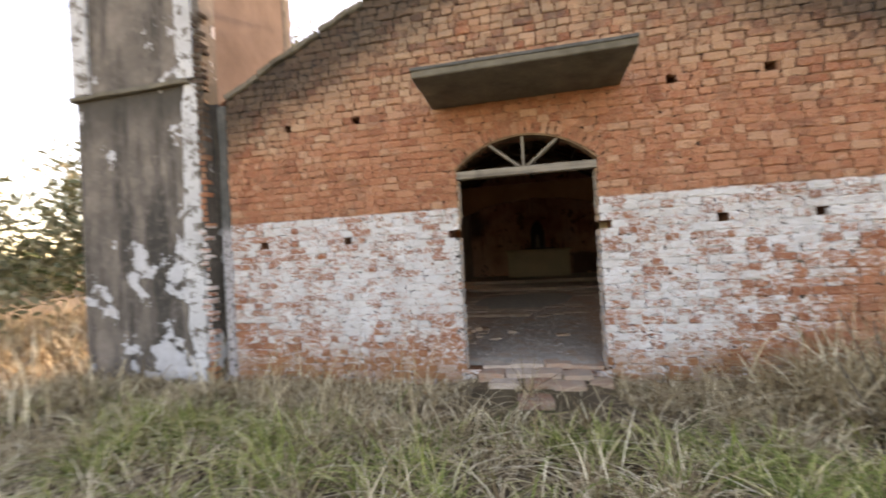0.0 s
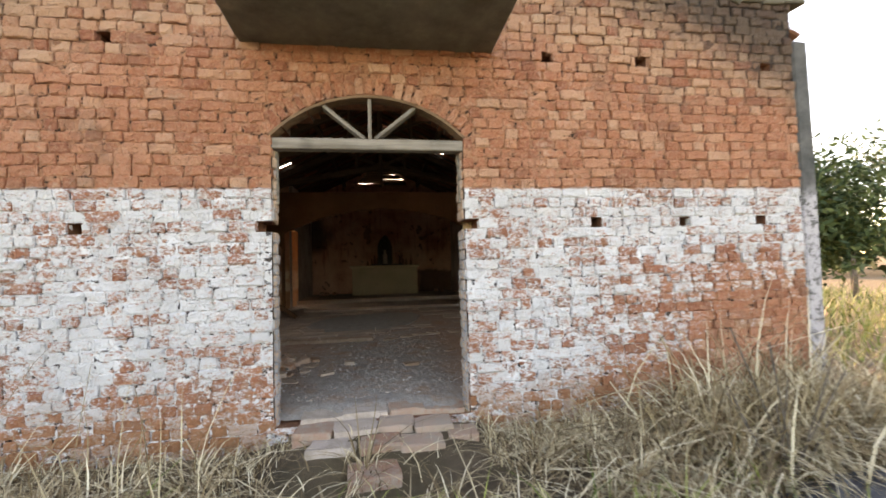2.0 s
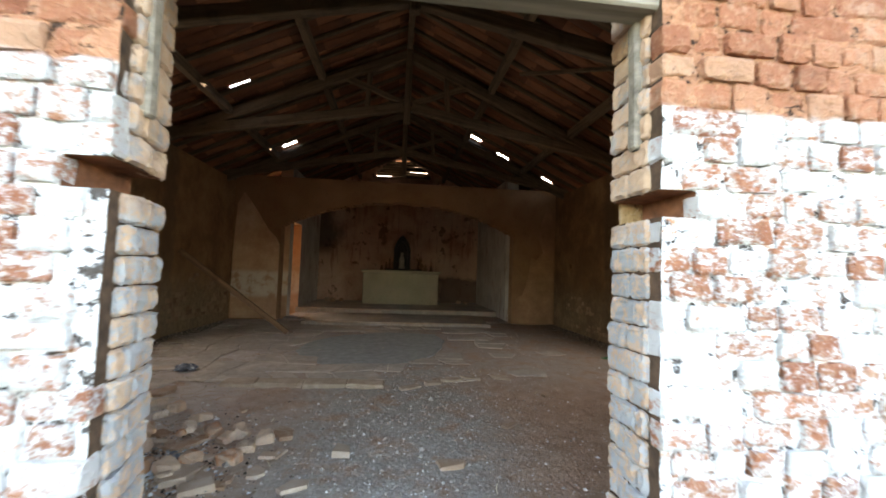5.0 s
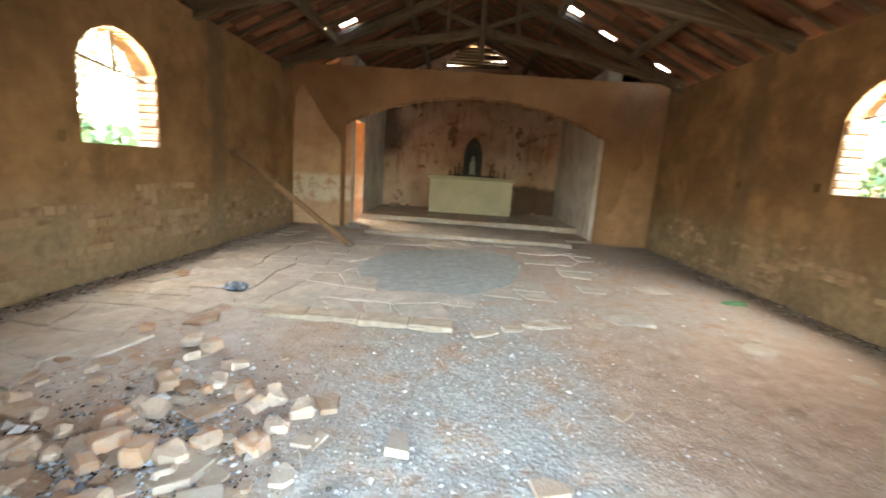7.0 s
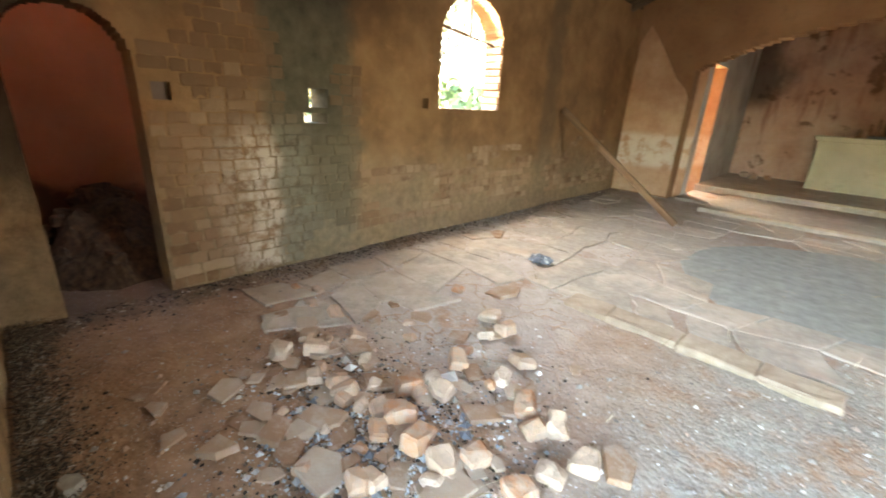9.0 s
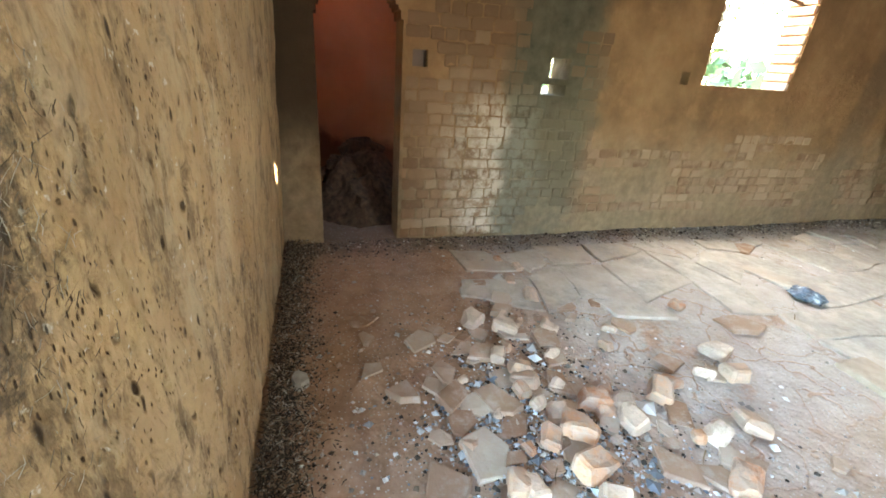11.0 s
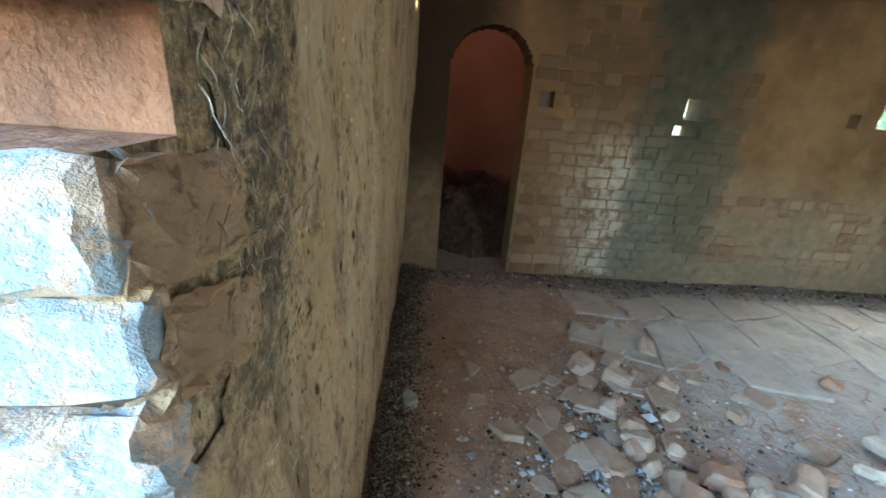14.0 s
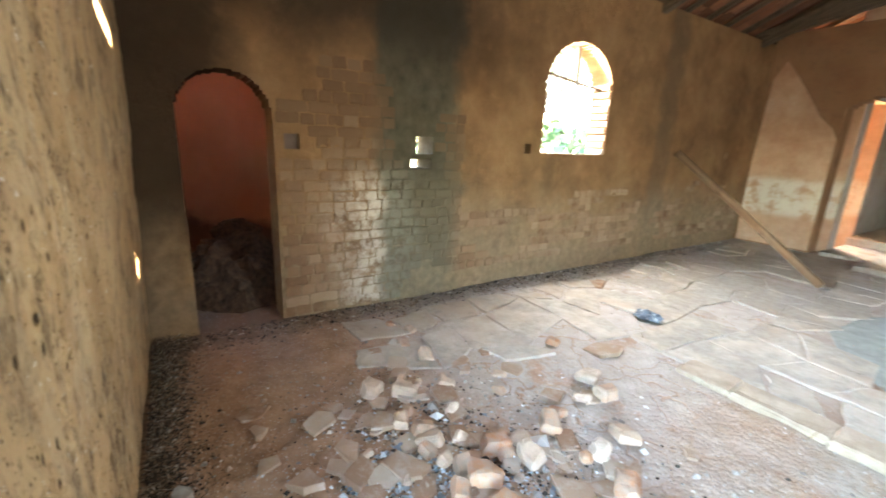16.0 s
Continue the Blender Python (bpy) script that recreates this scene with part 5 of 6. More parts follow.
# ---- bare brick patch on the west wall ----
WALL_BRICKS = brick_meshes("wall_brick", M["wall_brick"])
west = bpy.data.objects["wall_west"]
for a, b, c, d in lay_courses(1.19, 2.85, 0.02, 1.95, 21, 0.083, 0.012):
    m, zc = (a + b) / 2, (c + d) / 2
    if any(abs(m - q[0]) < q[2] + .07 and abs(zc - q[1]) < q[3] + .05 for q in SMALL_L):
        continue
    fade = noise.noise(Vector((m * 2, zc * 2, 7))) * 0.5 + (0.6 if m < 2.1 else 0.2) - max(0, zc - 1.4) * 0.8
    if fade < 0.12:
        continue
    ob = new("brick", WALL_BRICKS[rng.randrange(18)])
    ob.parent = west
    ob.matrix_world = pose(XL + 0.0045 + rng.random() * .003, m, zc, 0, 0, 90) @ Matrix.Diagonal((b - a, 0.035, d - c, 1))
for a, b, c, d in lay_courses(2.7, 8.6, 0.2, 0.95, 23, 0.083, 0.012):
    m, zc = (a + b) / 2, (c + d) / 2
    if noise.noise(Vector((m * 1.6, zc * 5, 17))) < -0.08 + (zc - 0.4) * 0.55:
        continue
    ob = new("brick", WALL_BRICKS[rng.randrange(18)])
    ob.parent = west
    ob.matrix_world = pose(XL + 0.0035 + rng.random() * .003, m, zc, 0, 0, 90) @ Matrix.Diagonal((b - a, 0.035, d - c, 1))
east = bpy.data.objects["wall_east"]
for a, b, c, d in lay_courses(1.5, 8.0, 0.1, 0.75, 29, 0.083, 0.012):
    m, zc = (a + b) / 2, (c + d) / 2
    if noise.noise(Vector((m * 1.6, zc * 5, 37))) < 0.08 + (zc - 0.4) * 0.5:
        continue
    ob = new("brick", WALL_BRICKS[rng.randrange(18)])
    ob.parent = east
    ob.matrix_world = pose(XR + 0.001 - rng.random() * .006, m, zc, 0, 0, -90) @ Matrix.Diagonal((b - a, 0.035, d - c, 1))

# ---- roof ----
def tile_course(verts, faces, m, seed):
    """One clay barrel tile, trough down or up, as 2 x 6 faces."""
    b = len(verts)
    for s in (0.0, 1.0):
        for q in range(7):
            a = math.pi * q / 6
            wd = 0.105 - 0.012 * s
            verts.append(tuple(m @ Vector((s * 0.46, -math.cos(a) * wd, math.sin(a) * 0.05))))
    for q in range(6):
        faces.append((b + q, b + q + 1, b + 8 + q, b + 7 + q))


roof = thing("roof", (RIDGE_X, 6, EAVE), "gabled roof of old clay barrel tiles with gaps that let light in", "roof")
roof["kind"] = "structure"
tilt = math.atan(SLOPE)
run = (RIDGE_X - (XL - SIDE)) / math.cos(tilt)
r = random.Random(11)
GAPS = {(-1, 2.58, 8.2), (1, 0.35, 8.2), (1, 1.65, 8.2), (1, 2.5, 8.4), (1, 3.3, 8.4), (-1, 2.42, 5.27)}
for side in (-1, 1):
    verts, faces = [], []
    y = T - 0.05
    while y < BACK_Y + 0.4:
        s = -0.12 if side < 0 else 0.08
        while s < run - 0.2:
            over = rng.random()
            x_mid = run - s - 0.2
            gap = any(side == g[0] and abs(x_mid * math.cos(tilt) - g[1]) < 0.20 and abs(y - g[2]) < 0.106 for g in GAPS)
            for kind in (0, 1):
                if gap:
                    continue
                yy = y + kind * 0.105 + r.uniform(-.006, .006)
                xx = side * (run - s) * math.cos(tilt)
                zz = EAVE + 0.035 - SIDE * SLOPE + s * math.sin(tilt) + (0.055 if kind else 0.048)
                m = Matrix.Translation((RIDGE_X + xx, yy, zz)) @ Matrix.Rotation(0 if side < 0 else math.pi, 4, "Z") @ Matrix.Rotation(-tilt + r.uniform(-.012, .012), 4, "Y")
                if not kind:
                    m = m @ Matrix.Diagonal((1, 1, -1, 1))
                tile_course(verts, faces, m, 0)
            s += 0.40
        y += 0.21
    ob = raw("tile_slope", verts, faces, M["tile"], roof)
    ob["kind"] = "stuff"
    ob.matrix_parent_inverse = Matrix.Translation(-Vector(roof.location))
    # laths and rafters under the tiles
    yy = 0.55
    while yy < BACK_Y:
        a = (RIDGE_X + side * run * math.cos(tilt), yy, EAVE - SIDE * SLOPE - 0.005)
        b = (RIDGE_X, yy + rng.uniform(-.03, .03), roof_z(RIDGE_X) - 0.005)
        ob = beam("rafter", a, b, 0.06, 0.055, M["roof_wood"], None)
        ob.parent = roof
        ob.matrix_parent_inverse = Matrix.Translation(-Vector(roof.location))
        yy += 0.52
    for q in (0.34, 0.68):
        xq = RIDGE_X + side * run * math.cos(tilt) * q
        zq = roof_z(xq) - 0.095
        ob = beam("purlin", (xq, T, zq), (xq, BACK_Y, zq), 0.10, 0.13, M["roof_wood"], None)
        ob.parent = roof
        ob.matrix_parent_inverse = Matrix.Translation(-Vector(roof.location))
# the ridge: cap tiles over a ridge beam
verts, faces = [], []
y = T
while y < BACK_Y + 0.3:
    m = Matrix.Translation((RIDGE_X, y, roof_z(RIDGE_X) + 0.09)) @ Matrix.Rotation(math.pi / 2, 4, "Z") @ Matrix.Diagonal((1, 1.5, 1.4, 1))
    tile_course(verts, faces, m, 0)
    y += 0.42
ob = raw("ridge_tiles", verts, faces, M["tile"], roof)
ob["kind"] = "stuff"
ob.matrix_parent_inverse = Matrix.Translation(-Vector(roof.location))
ob = beam("ridge_beam", (RIDGE_X, T, roof_z(RIDGE_X) - 0.1), (RIDGE_X, BACK_Y, roof_z(RIDGE_X) - 0.1), 0.09, 0.14, M["roof_wood"], None)
ob.parent = roof
ob.matrix_parent_inverse = Matrix.Translation(-Vector(roof.location))


def truss(y, post_low):
    t = thing("roof_truss", (RIDGE_X, y, EAVE), "rough-hewn brown timber roof truss with a king post", "truss", "roof trusses")
    top = roof_z(RIDGE_X)

    def put(name, a, b, w, h, mat=M["roof_wood"]):
        ob = beam(name, a, b, w, h, mat, None, "", 0.014, 0.012)
        ob.parent = t
        ob.matrix_parent_inverse = Matrix.Translation(-Vector(t.location))

    for s, xw in ((-1, XL - 0.1), (1, XR + 0.1)):
        put("principal_rafter", (xw, y, EAVE - 0.16), (RIDGE_X, y, top - 0.24), 0.12, 0.15)
        put("lower_chord", (xw, y, EAVE - 0.06), (RIDGE_X + s * 0.06, y, EAVE + 0.66), 0.12, 0.15)
        put("strut", (RIDGE_X + s * 0.06, y, EAVE + 0.72), (RIDGE_X + s * 1.0, y, top - 0.24 - 1.0 * SLOPE), 0.08, 0.09)
        put("hanger", (RIDGE_X + s * 0.66, y, EAVE + 0.52), (RIDGE_X + s * 0.62, y, top - 0.3 - 0.62 * SLOPE), 0.09, 0.08)
    put("king_post", (RIDGE_X, y, post_low), (RIDGE_X, y, top - 0.15), 0.12, 0.11)
    return t


truss(2.9, 3.75)
truss(5.65, 3.6)
truss(8.3, 3.35)
tagged(beam("loose_batten", (1.55, 4.35, 3.95), (2.75, 3.2, 3.6), 0.05, 0.045, M["roof_wood"], None), "loose timber batten nailed under the tiles", "batten")

# ---- leaning plank ----
a, b = Vector((-3.68, 6.38, 1.42)), Vector((-1.88, 6.50, 0.05))
ob = beam("leaning_plank", a, b, 0.06, 0.085, M["plank"], None, "", 0.008, 0.008)
tagged(ob, "long brown wooden plank leaning against the plastered wall", "plank")

# ---- altar ----
altar = thing("altar", (0.12, 11.95, 0.18), "plain cream-painted masonry altar with a flared top slab", "altar")


def in_altar(ob):
    ob.parent = altar
    return ob


bm = bmesh.new()
block(bm, (-1.14, -0.33, -0.03), (1.14, 0.33, 0.93), None, 0.012, 0, 4)
for v in bm.verts:
    v.co += noise.noise_vector(v.co * 4) * 0.006
in_altar(part("body", bm, M["altar"]))
bm = bmesh.new()
vs = block(bm, (-1.22, -0.40, 0.93), (1.22, 0.38, 1.02), None, 0.012)
for v in bm.verts:
    if v.co.z < 0.96:
        v.co.x *= 0.965
        v.co.y *= 0.9
in_altar(part("top", bm, M["altar"], None, "flared slab"))
ATOP = 0.18 + 1.02

# niche with a figure, as plain shapes
niche = thing("shrine_niche", (0.13, 12.08, ATOP), "tall dark pointed wooden shrine niche standing on the altar", "shrine")
bm = bmesh.new()
prof = [(-.26, 0), (.26, 0), (.26, .66), (.2, .86), (.1, 1.02), (0, 1.1), (-.1, 1.02), (-.2, .86), (-.26, .66)]
inn = [(-.17, .06), (.17, .06), (.17, .62), (.13, .76), (.06, .87), (0, .92), (-.06, .87), (-.13, .76), (-.17, .62)]
fo = [bm.verts.new((x, -0.14, z)) for x, z in prof]
fi = [bm.verts.new((x, -0.14, z)) for x, z in inn]
bi = [bm.verts.new((x, 0.08, z)) for x, z in inn]
bo = [bm.verts.new((x, 0.14, z)) for x, z in prof]
n = len(prof)
for i in range(n):
    q = (i + 1) % n
    bm.faces.new((fo[i], fo[q], fi[q], fi[i]))
    bm.faces.new((fi[i], fi[q], bi[q], bi[i]))
    bm.faces.new((fo[i], bo[i], bo[q], fo[q]))
bm.faces.new(bi)
bm.faces.new(bo)
part("case", bm, M["niche"], niche)


def turned(name, prof, material, seg=10, squash=1.0):
    bm = bmesh.new()
    rings = [[bm.verts.new((math.cos(math.tau * i / seg) * r, math.sin(math.tau * i / seg) * r * squash, z)) for i in range(seg)] for r, z in prof]
    for p, q in zip(rings, rings[1:]):
        for i in range(seg):
            bm.faces.new((p[i], p[(i + 1) % seg], q[(i + 1) % seg], q[i]))
    bm.faces.new(rings[0])
    bm.faces.new(rings[-1])
    return part(name, bm, material)


st = turned("statue", ((.09, 0), (.1, .03), (.075, .12), (.085, .26), (.06, .36), (.03, .4), (.045, .43), (.045, .48), (.02, .51)), M["figure"], 10, 0.8)
st.location = (0.13, 12.05, ATOP + 0.062)
tagged(st, "small pale draped statue standing inside the dark niche", "statue")
for i, (x, h) in enumerate(((-.62, .16), (-.48, .26), (-.38, .36), (-.27, .28), (.52, .3), (.62, .22), (.74, .14), (.93, .18))):
    st = turned("statuette", ((.055, 0), (.06, .02), (.035, h * .4), (.042, h * .6), (.02, h * .8), (.028, h * .88), (.012, h)), M["votive"], 8, 0.8)
    st.location = (0.13 + x, 12.02 + 0.05 * (i % 2), ATOP)
    tagged(st, "small dull brown votive figure on the altar", "figurine", "votive figures on the altar")
bm = bmesh.new()
block(bm, (-.5, -.1, 0), (.62, .1, .05), None, 0.01)
ob = part("altar_stand", bm, M["niche"])
ob.location = (0.13, 11.82, ATOP)
tagged(ob, "low dark wooden stand on the altar", "stand")

# ---- loose things on the floor ----
def brick_lump(i, w, d, h, notch=False):
    bm = bmesh.new()
    block(bm, (-w / 2, -d / 2, -h * 0.25), (w / 2, d / 2, h * 0.75), None, 0.012, 0, 2)
    rr = random.Random(i)
    for v in bm.verts:
        v.co += noise.noise_vector(v.co * 14 + Vector((i * 3.7, 0, 0))) * 0.014
    cut = Vector((rr.uniform(-1, 1), rr.uniform(-1, 1), 0.4)).normalized()
    bmesh.ops.bisect_plane(bm, geom=bm.verts[:] + bm.edges[:] + bm.faces[:], plane_co=cut * w * 0.42, plane_no=cut, clear_outer=True)
    edge = [e for e in bm.edges if len(e.link_faces) == 1]
    if edge:
        bmesh.ops.holes_fill(bm, edges=edge)
    if notch:
        block(bm, (-w / 2, d / 2 - .03, h * .3), (-w / 2 + .035, d / 2 + .045, h * .7), None, 0.006, .003)
        block(bm, (w / 2 - .035, d / 2 - .03, h * .3), (w / 2, d / 2 + .045, h * .7), None, 0.006, .003)
    return bm


LUMPS = ((-2.368, 1.554, 2), (-2.473, 1.38, 1), (-1.952, 1.48, 1), (-1.761, 1.728, 0), (-1.632, 1.838, 0), (-1.728, 1.522, 3), (-1.624, 1.567, 0), (-1.452, 1.517, 1),
         (-1.296, 1.499, 0), (-1.22, 1.632, 3), (-1.45, 1.197, 3), (-1.262, 2.057, 0), (-1.142, 1.946, 3), (-1.082, 2.038, 3), (-0.891, 1.95, 0), (-1.753, 2.099, 1),
         (-1.485, 2.362, 1), (-1.773, 2.59, 0), (-1.948, 2.65, 1), (-2.896, 1.823, 3), (-3.234, 1.869, 3), (-3.085, 1.97, 1), (-0.999, 1.626, 0))
for i, (x, y, kind) in enumerate(LUMPS):
    big = 1.0 if kind != 3 else 0.85
    if x < -2.8:
        big = 0.6
    w, d, h = rng.uniform(.12, .16) * big, rng.uniform(.09, .125) * big, rng.uniform(.06, .09) * big
    ob = part("broken_brick", brick_lump(i, w, d, h, kind == 2), M["broken"])
    ob.matrix_world = pose(x, y, floor_z(x, y) + h * 0.08, rng.uniform(-14, 14), rng.uniform(-14, 14), rng.uniform(0, 180))
    tagged(ob, ("notched orange brick lying on rubble" if kind == 2 else "broken orange clay brick on the dusty floor" if kind < 2 else "chalky pale lump of broken brick on the floor"), "brick", "rubble heap by the door")
FLATS = ((-1.887, 1.636, .2), (-2.088, 1.106, .2), (-1.923, 1.105, .22), (-1.613, 1.137, .27), (-1.374, 1.844, .24), (-0.788, 2.062, .24), (-1.925, 2.314, .2), (-2.157, 3.075, .3),
         (-1.987, 0.888, .17), (-2.673, 1.647, .18), (-2.554, 1.601, .18), (-1.192, 1.455, .24), (-2.2, 1.35, .24), (-2.25, 1.75, .2), (-1.05, 1.3, .22), (-1.85, 1.3, .22), (-0.35, 1.75, .25), (-2.35, 1.05, .2), (-1.5, 0.95, .3), (-1.15, 1.05, .28))
for i, (x, y, s) in enumerate(FLATS):
    ob = slab_piece("tile_fragment", x, y, s, s * rng.uniform(.6, .8), rng.uniform(.012, .024), rng.uniform(0, 180), M["fragment"], None, 700 + i, 4 + i % 2)
    ob.location.z += 0.008
    ob.rotation_euler.x += rng.uniform(-.12, .12)
    ob.rotation_euler.y += rng.uniform(-.12, .12)
    tagged(ob, "dusty flat fragment of clay floor tile", "tile", "scattered tile fragments")
for i in range(110):
    x, y = rng.gauss(-1.7, .5), rng.gauss(1.55, .5)
    if not (-3.3 < x < 0.3 and 0.75 < y < 3.2):
        continue
    s = rng.uniform(.05, .12)
    if rng.random() < 0.35:
        ob = part("brick_chip", brick_lump(50 + i, s, s * .75, s * .5), M["broken"])
        ob.matrix_world = pose(x, y, floor_z(x, y) + .005, rng.uniform(-20, 20), rng.uniform(-20, 20), rng.uniform(0, 180))
    else:
        ob = slab_piece("brick_chip", x, y, s * 1.7, s * 1.2, .014, rng.uniform(0, 180), M["fragment"], None, 900 + i, 4 + i % 3)
    tagged(ob, "small chip of broken brick among the rubble", "rubble", "brick chips on the floor")
for x, y, s in ((0.35, 1.55, .2), (2.0, 2.4, .14), (2.6, 3.6, .12), (-3.16, 4.32, .3), (0.9, 2.2, .16), (1.5, 3.0, .12), (3.2, 2.6, .2), (2.95, 2.95, .16)):
    ob = slab_piece("tile_fragment", x, y, s, s * .6, .022, rng.uniform(0, 180), M["fragment"], None, int(x * 100) + 1500, 5)
    tagged(ob, "dusty flat fragment of clay floor tile", "tile", "scattered tile fragments")


def pebbles(name, n, where, size, mat, seed, label, category):
    """Loose small stones: squashed octahedra."""
    g = np.random.RandomState(seed)
    P = np.array([where(g) for _ in range(n)])
    s = size * np.exp(g.normal(0, 0.45, n))
    base = np.array([(1, 0, 0), (0, 1, 0), (-1, 0, 0), (0, -1, 0), (0, 0, .7), (0, 0, -.5)])
    V = base[None] * s[:, None, None] * g.uniform(.6, 1.3, (n, 6, 3))
    a = g.uniform(0, 6.28, n)
    c, q = np.cos(a)[:, None], np.sin(a)[:, None]
    V = np.stack([V[..., 0] * c - V[..., 1] * q, V[..., 0] * q + V[..., 1] * c, V[..., 2]], -1)
    z = np.array([floor_z(p[0], p[1]) for p in P])
    V += np.stack([P[:, 0], P[:, 1], z + s * .25], -1)[:, None]
    F = np.array([(0, 1, 4), (1, 2, 4), (2, 3, 4), (3, 0, 4), (1, 0, 5), (2, 1, 5), (3, 2, 5), (0, 3, 5)])
    F = (F[None] + np.arange(n)[:, None, None] * 6).reshape(-1, 3)
    return tagged(raw(name, V.reshape(-1, 3).tolist(), F.tolist(), mat), label, category, kind="stuff")


pebbles("floor_grit", 5000, lambda g: (g.normal(0.25, 0.6), g.uniform(0.45, 4.2)), 0.0055, M["grit"], 1, "grey grit and small stones on the floor", "gravel")
pebbles("floor_gravel", 4000, lambda g: (g.uniform(-3.3, 3.6), g.uniform(0.4, 8.0)), 0.006, M["grit"], 2, "scattered small stones and dust on the floor", "gravel")
pebbles("rubble_crumbs", 1300, lambda g: (g.normal(-1.7, .65), g.normal(1.6, .5)), 0.009, M["grit"], 3, "crumbs of broken brick round the rubble", "rubble")
pebbles("wall_litter", 5000, lambda g: (XL + abs(g.normal(0, .16)) + .01, g.uniform(0.4, 8.2)), 0.006, M["char"], 4, "dark crumbled litter along the foot of the wall", "litter")
pebbles("wall_litter_east", 5000, lambda g: (XR - abs(g.normal(0, .2)) - .01, g.uniform(0.4, 8.2)), 0.006, M["char"], 5, "dark crumbled litter along the foot of the wall", "litter")
pebbles("charred_debris", 9500, lambda g: (g.uniform(XL, -0.85), T + 0.03 + abs(g.normal(0, .11))), 0.004, M["char"], 6, "black charred debris along the foot of the front wall", "debris")
fibres("charred_straw", 5000, lambda r: (r.uniform(XL, -0.85), T + 0.03 + abs(r.gauss(0, .09)), 0.02 + r.random() * .02), 0.035, M["char"], 8, "charred straw and twigs along the front wall", "straw", True)
pebbles("plastic_scraps", 1500, lambda g: (g.normal(-1.6, .26), g.normal(1.38, .24)), 0.0075, M["scraps"], 9, "pale blue plastic scraps among the rubble", "litter")
pebbles("rubble_soot", 2600, lambda g: (g.normal(-1.65, .4), g.normal(1.45, .34)), 0.006, M["char"], 19, "dark crumbs and soot between the broken bricks", "rubble")
fibres("dry_stalks", 160, lambda r: (r.uniform(-2.2, 2.4), r.uniform(1.0, 7.5), 0.022), 0.12, M["dry"], 10, "dry straw stalks strewn over the floor", "straw", True)
bm = bmesh.new()
bmesh.ops.create_icosphere(bm, subdivisions=3, radius=1)
for v in bm.verts:
    v.co *= 1 + 0.45 * noise.noise(v.co * 2.3)
    v.co = Vector((v.co.x * .11, v.co.y * .08, max(-.02, v.co.z * .05)))
ob = part("plastic_bag", bm, M["bag"])
ob.location = (-2.33, 3.91, floor_z(-2.33, 3.91) + .035)
tagged(ob, "crumpled dark blue plastic bag on the floor", "bag")
ob = slab_piece("green_rag", 3.2, 4.85, .34, .14, .02, 20, M["rag"], None, 77, 9)
tagged(ob, "torn faded green rag on the floor by the wall", "rag")
for x, y, w in ((-1.95, 12.1, .2), (-1.7, 12.3, .16), (-2.15, 12.35, .22), (2.0, 12.3, .2), (2.2, 12.1, .14)):
    ob = part("broken_brick", brick_lump(int(w * 1000 + x * 10), w, w * .7, w * .5), M["broken"])
    ob.matrix_world = pose(x, y, 0.2, 5, 8, x * 40)
    tagged(ob, "broken masonry lump heaped beside the altar", "brick", "rubble beside the altar")
ob = slab_piece("pale_stone", -2.145, .44, .1, .07, .04, 15, M["figure"], None, 55, 7)
tagged(ob, "pale stone lying in charred debris", "stone")

# ---- grass and weeds ----
def blades(name, P, height, width, droop, mat, seed, label, segs=3):
    """Bent grass blades, one strip each."""
    g = np.random.RandomState(seed)
    n = len(P)
    h = height * np.exp(g.normal(0, .35, n))
    a = g.uniform(0, 6.283, n)
    if P.shape[1] > 3:
        a = P[:, 3] + g.normal(0, .7, n)
        P = P[:, :3]
    lean = g.uniform(.1, 1.15, n) * droop
    curl = g.normal(0, .35, n)
    side = np.stack([-np.sin(a), np.cos(a), 0 * a], -1)
    out = np.stack([np.cos(a), np.sin(a), 0 * a], -1)
    rows = []
    for k in range(segs + 1):
        t = k / segs
        c = P + out * (h * lean * t ** 1.4)[:, None] + side * (h * curl * t ** 2)[:, None] + np.array([0, 0, 1.0]) * (h * (t - 0.5 * np.minimum(lean, 1.7) * t ** 2.4))[:, None]
        w = width * (1 - t ** 1.5) * np.exp(g.normal(0, .1, n))
        rows.append(c - side * w[:, None])
        rows.append(c + side * w[:, None])
    V = np.stack(rows, 1)
    m = 2 * (segs + 1)
    F = np.array([(2 * k, 2 * k + 1, 2 * k + 3, 2 * k + 2) for k in range(segs)])
    F = (F[None] + np.arange(n)[:, None, None] * m).reshape(-1, 4)
    return tagged(raw(name, V.reshape(-1, 3).tolist(), F.tolist(), mat), label, "grass", kind="stuff")


def scatter(n, seed, region, density=None):
    g = np.random.RandomState(seed)
    out = []
    while len(out) < n:
        x, y = g.uniform(region[0], region[1]), g.uniform(region[2], region[3])
        if -0.62 < x < 0.72 and y > -0.95 and g.rand() < 0.93:
            continue
        if -5.85 < x < -3.6 and -0.2 < y < 2.0 or ((x - 2.72) / 0.62) ** 2 + ((y + 1.42) / 0.42) ** 2 < 1:
            continue
        if density and g.rand() > density(x, y):
            continue
        out.append((x, y, ground_z(x, y) - 0.01))
    return np.array(out)


def tufts(n, seed, region, density=None, each=26, spread=0.05):
    """Blades in tufts: place and outward direction of each blade."""
    g = np.random.RandomState(seed + 50)
    C = scatter(max(4, n // each), seed, region, density)
    size = np.exp(g.normal(0, .5, len(C)))
    i = g.choice(len(C), n, p=size / size.sum())
    a = g.uniform(0, 6.283, n)
    d = np.abs(g.normal(0, spread, n)) * size[i]
    x, y = C[i, 0] + np.cos(a) * d, np.minimum(C[i, 1] + np.sin(a) * d, -0.02)
    return np.stack([x, y, np.array([ground_z(p, q) - 0.01 for p, q in zip(x, y)]), a], -1)


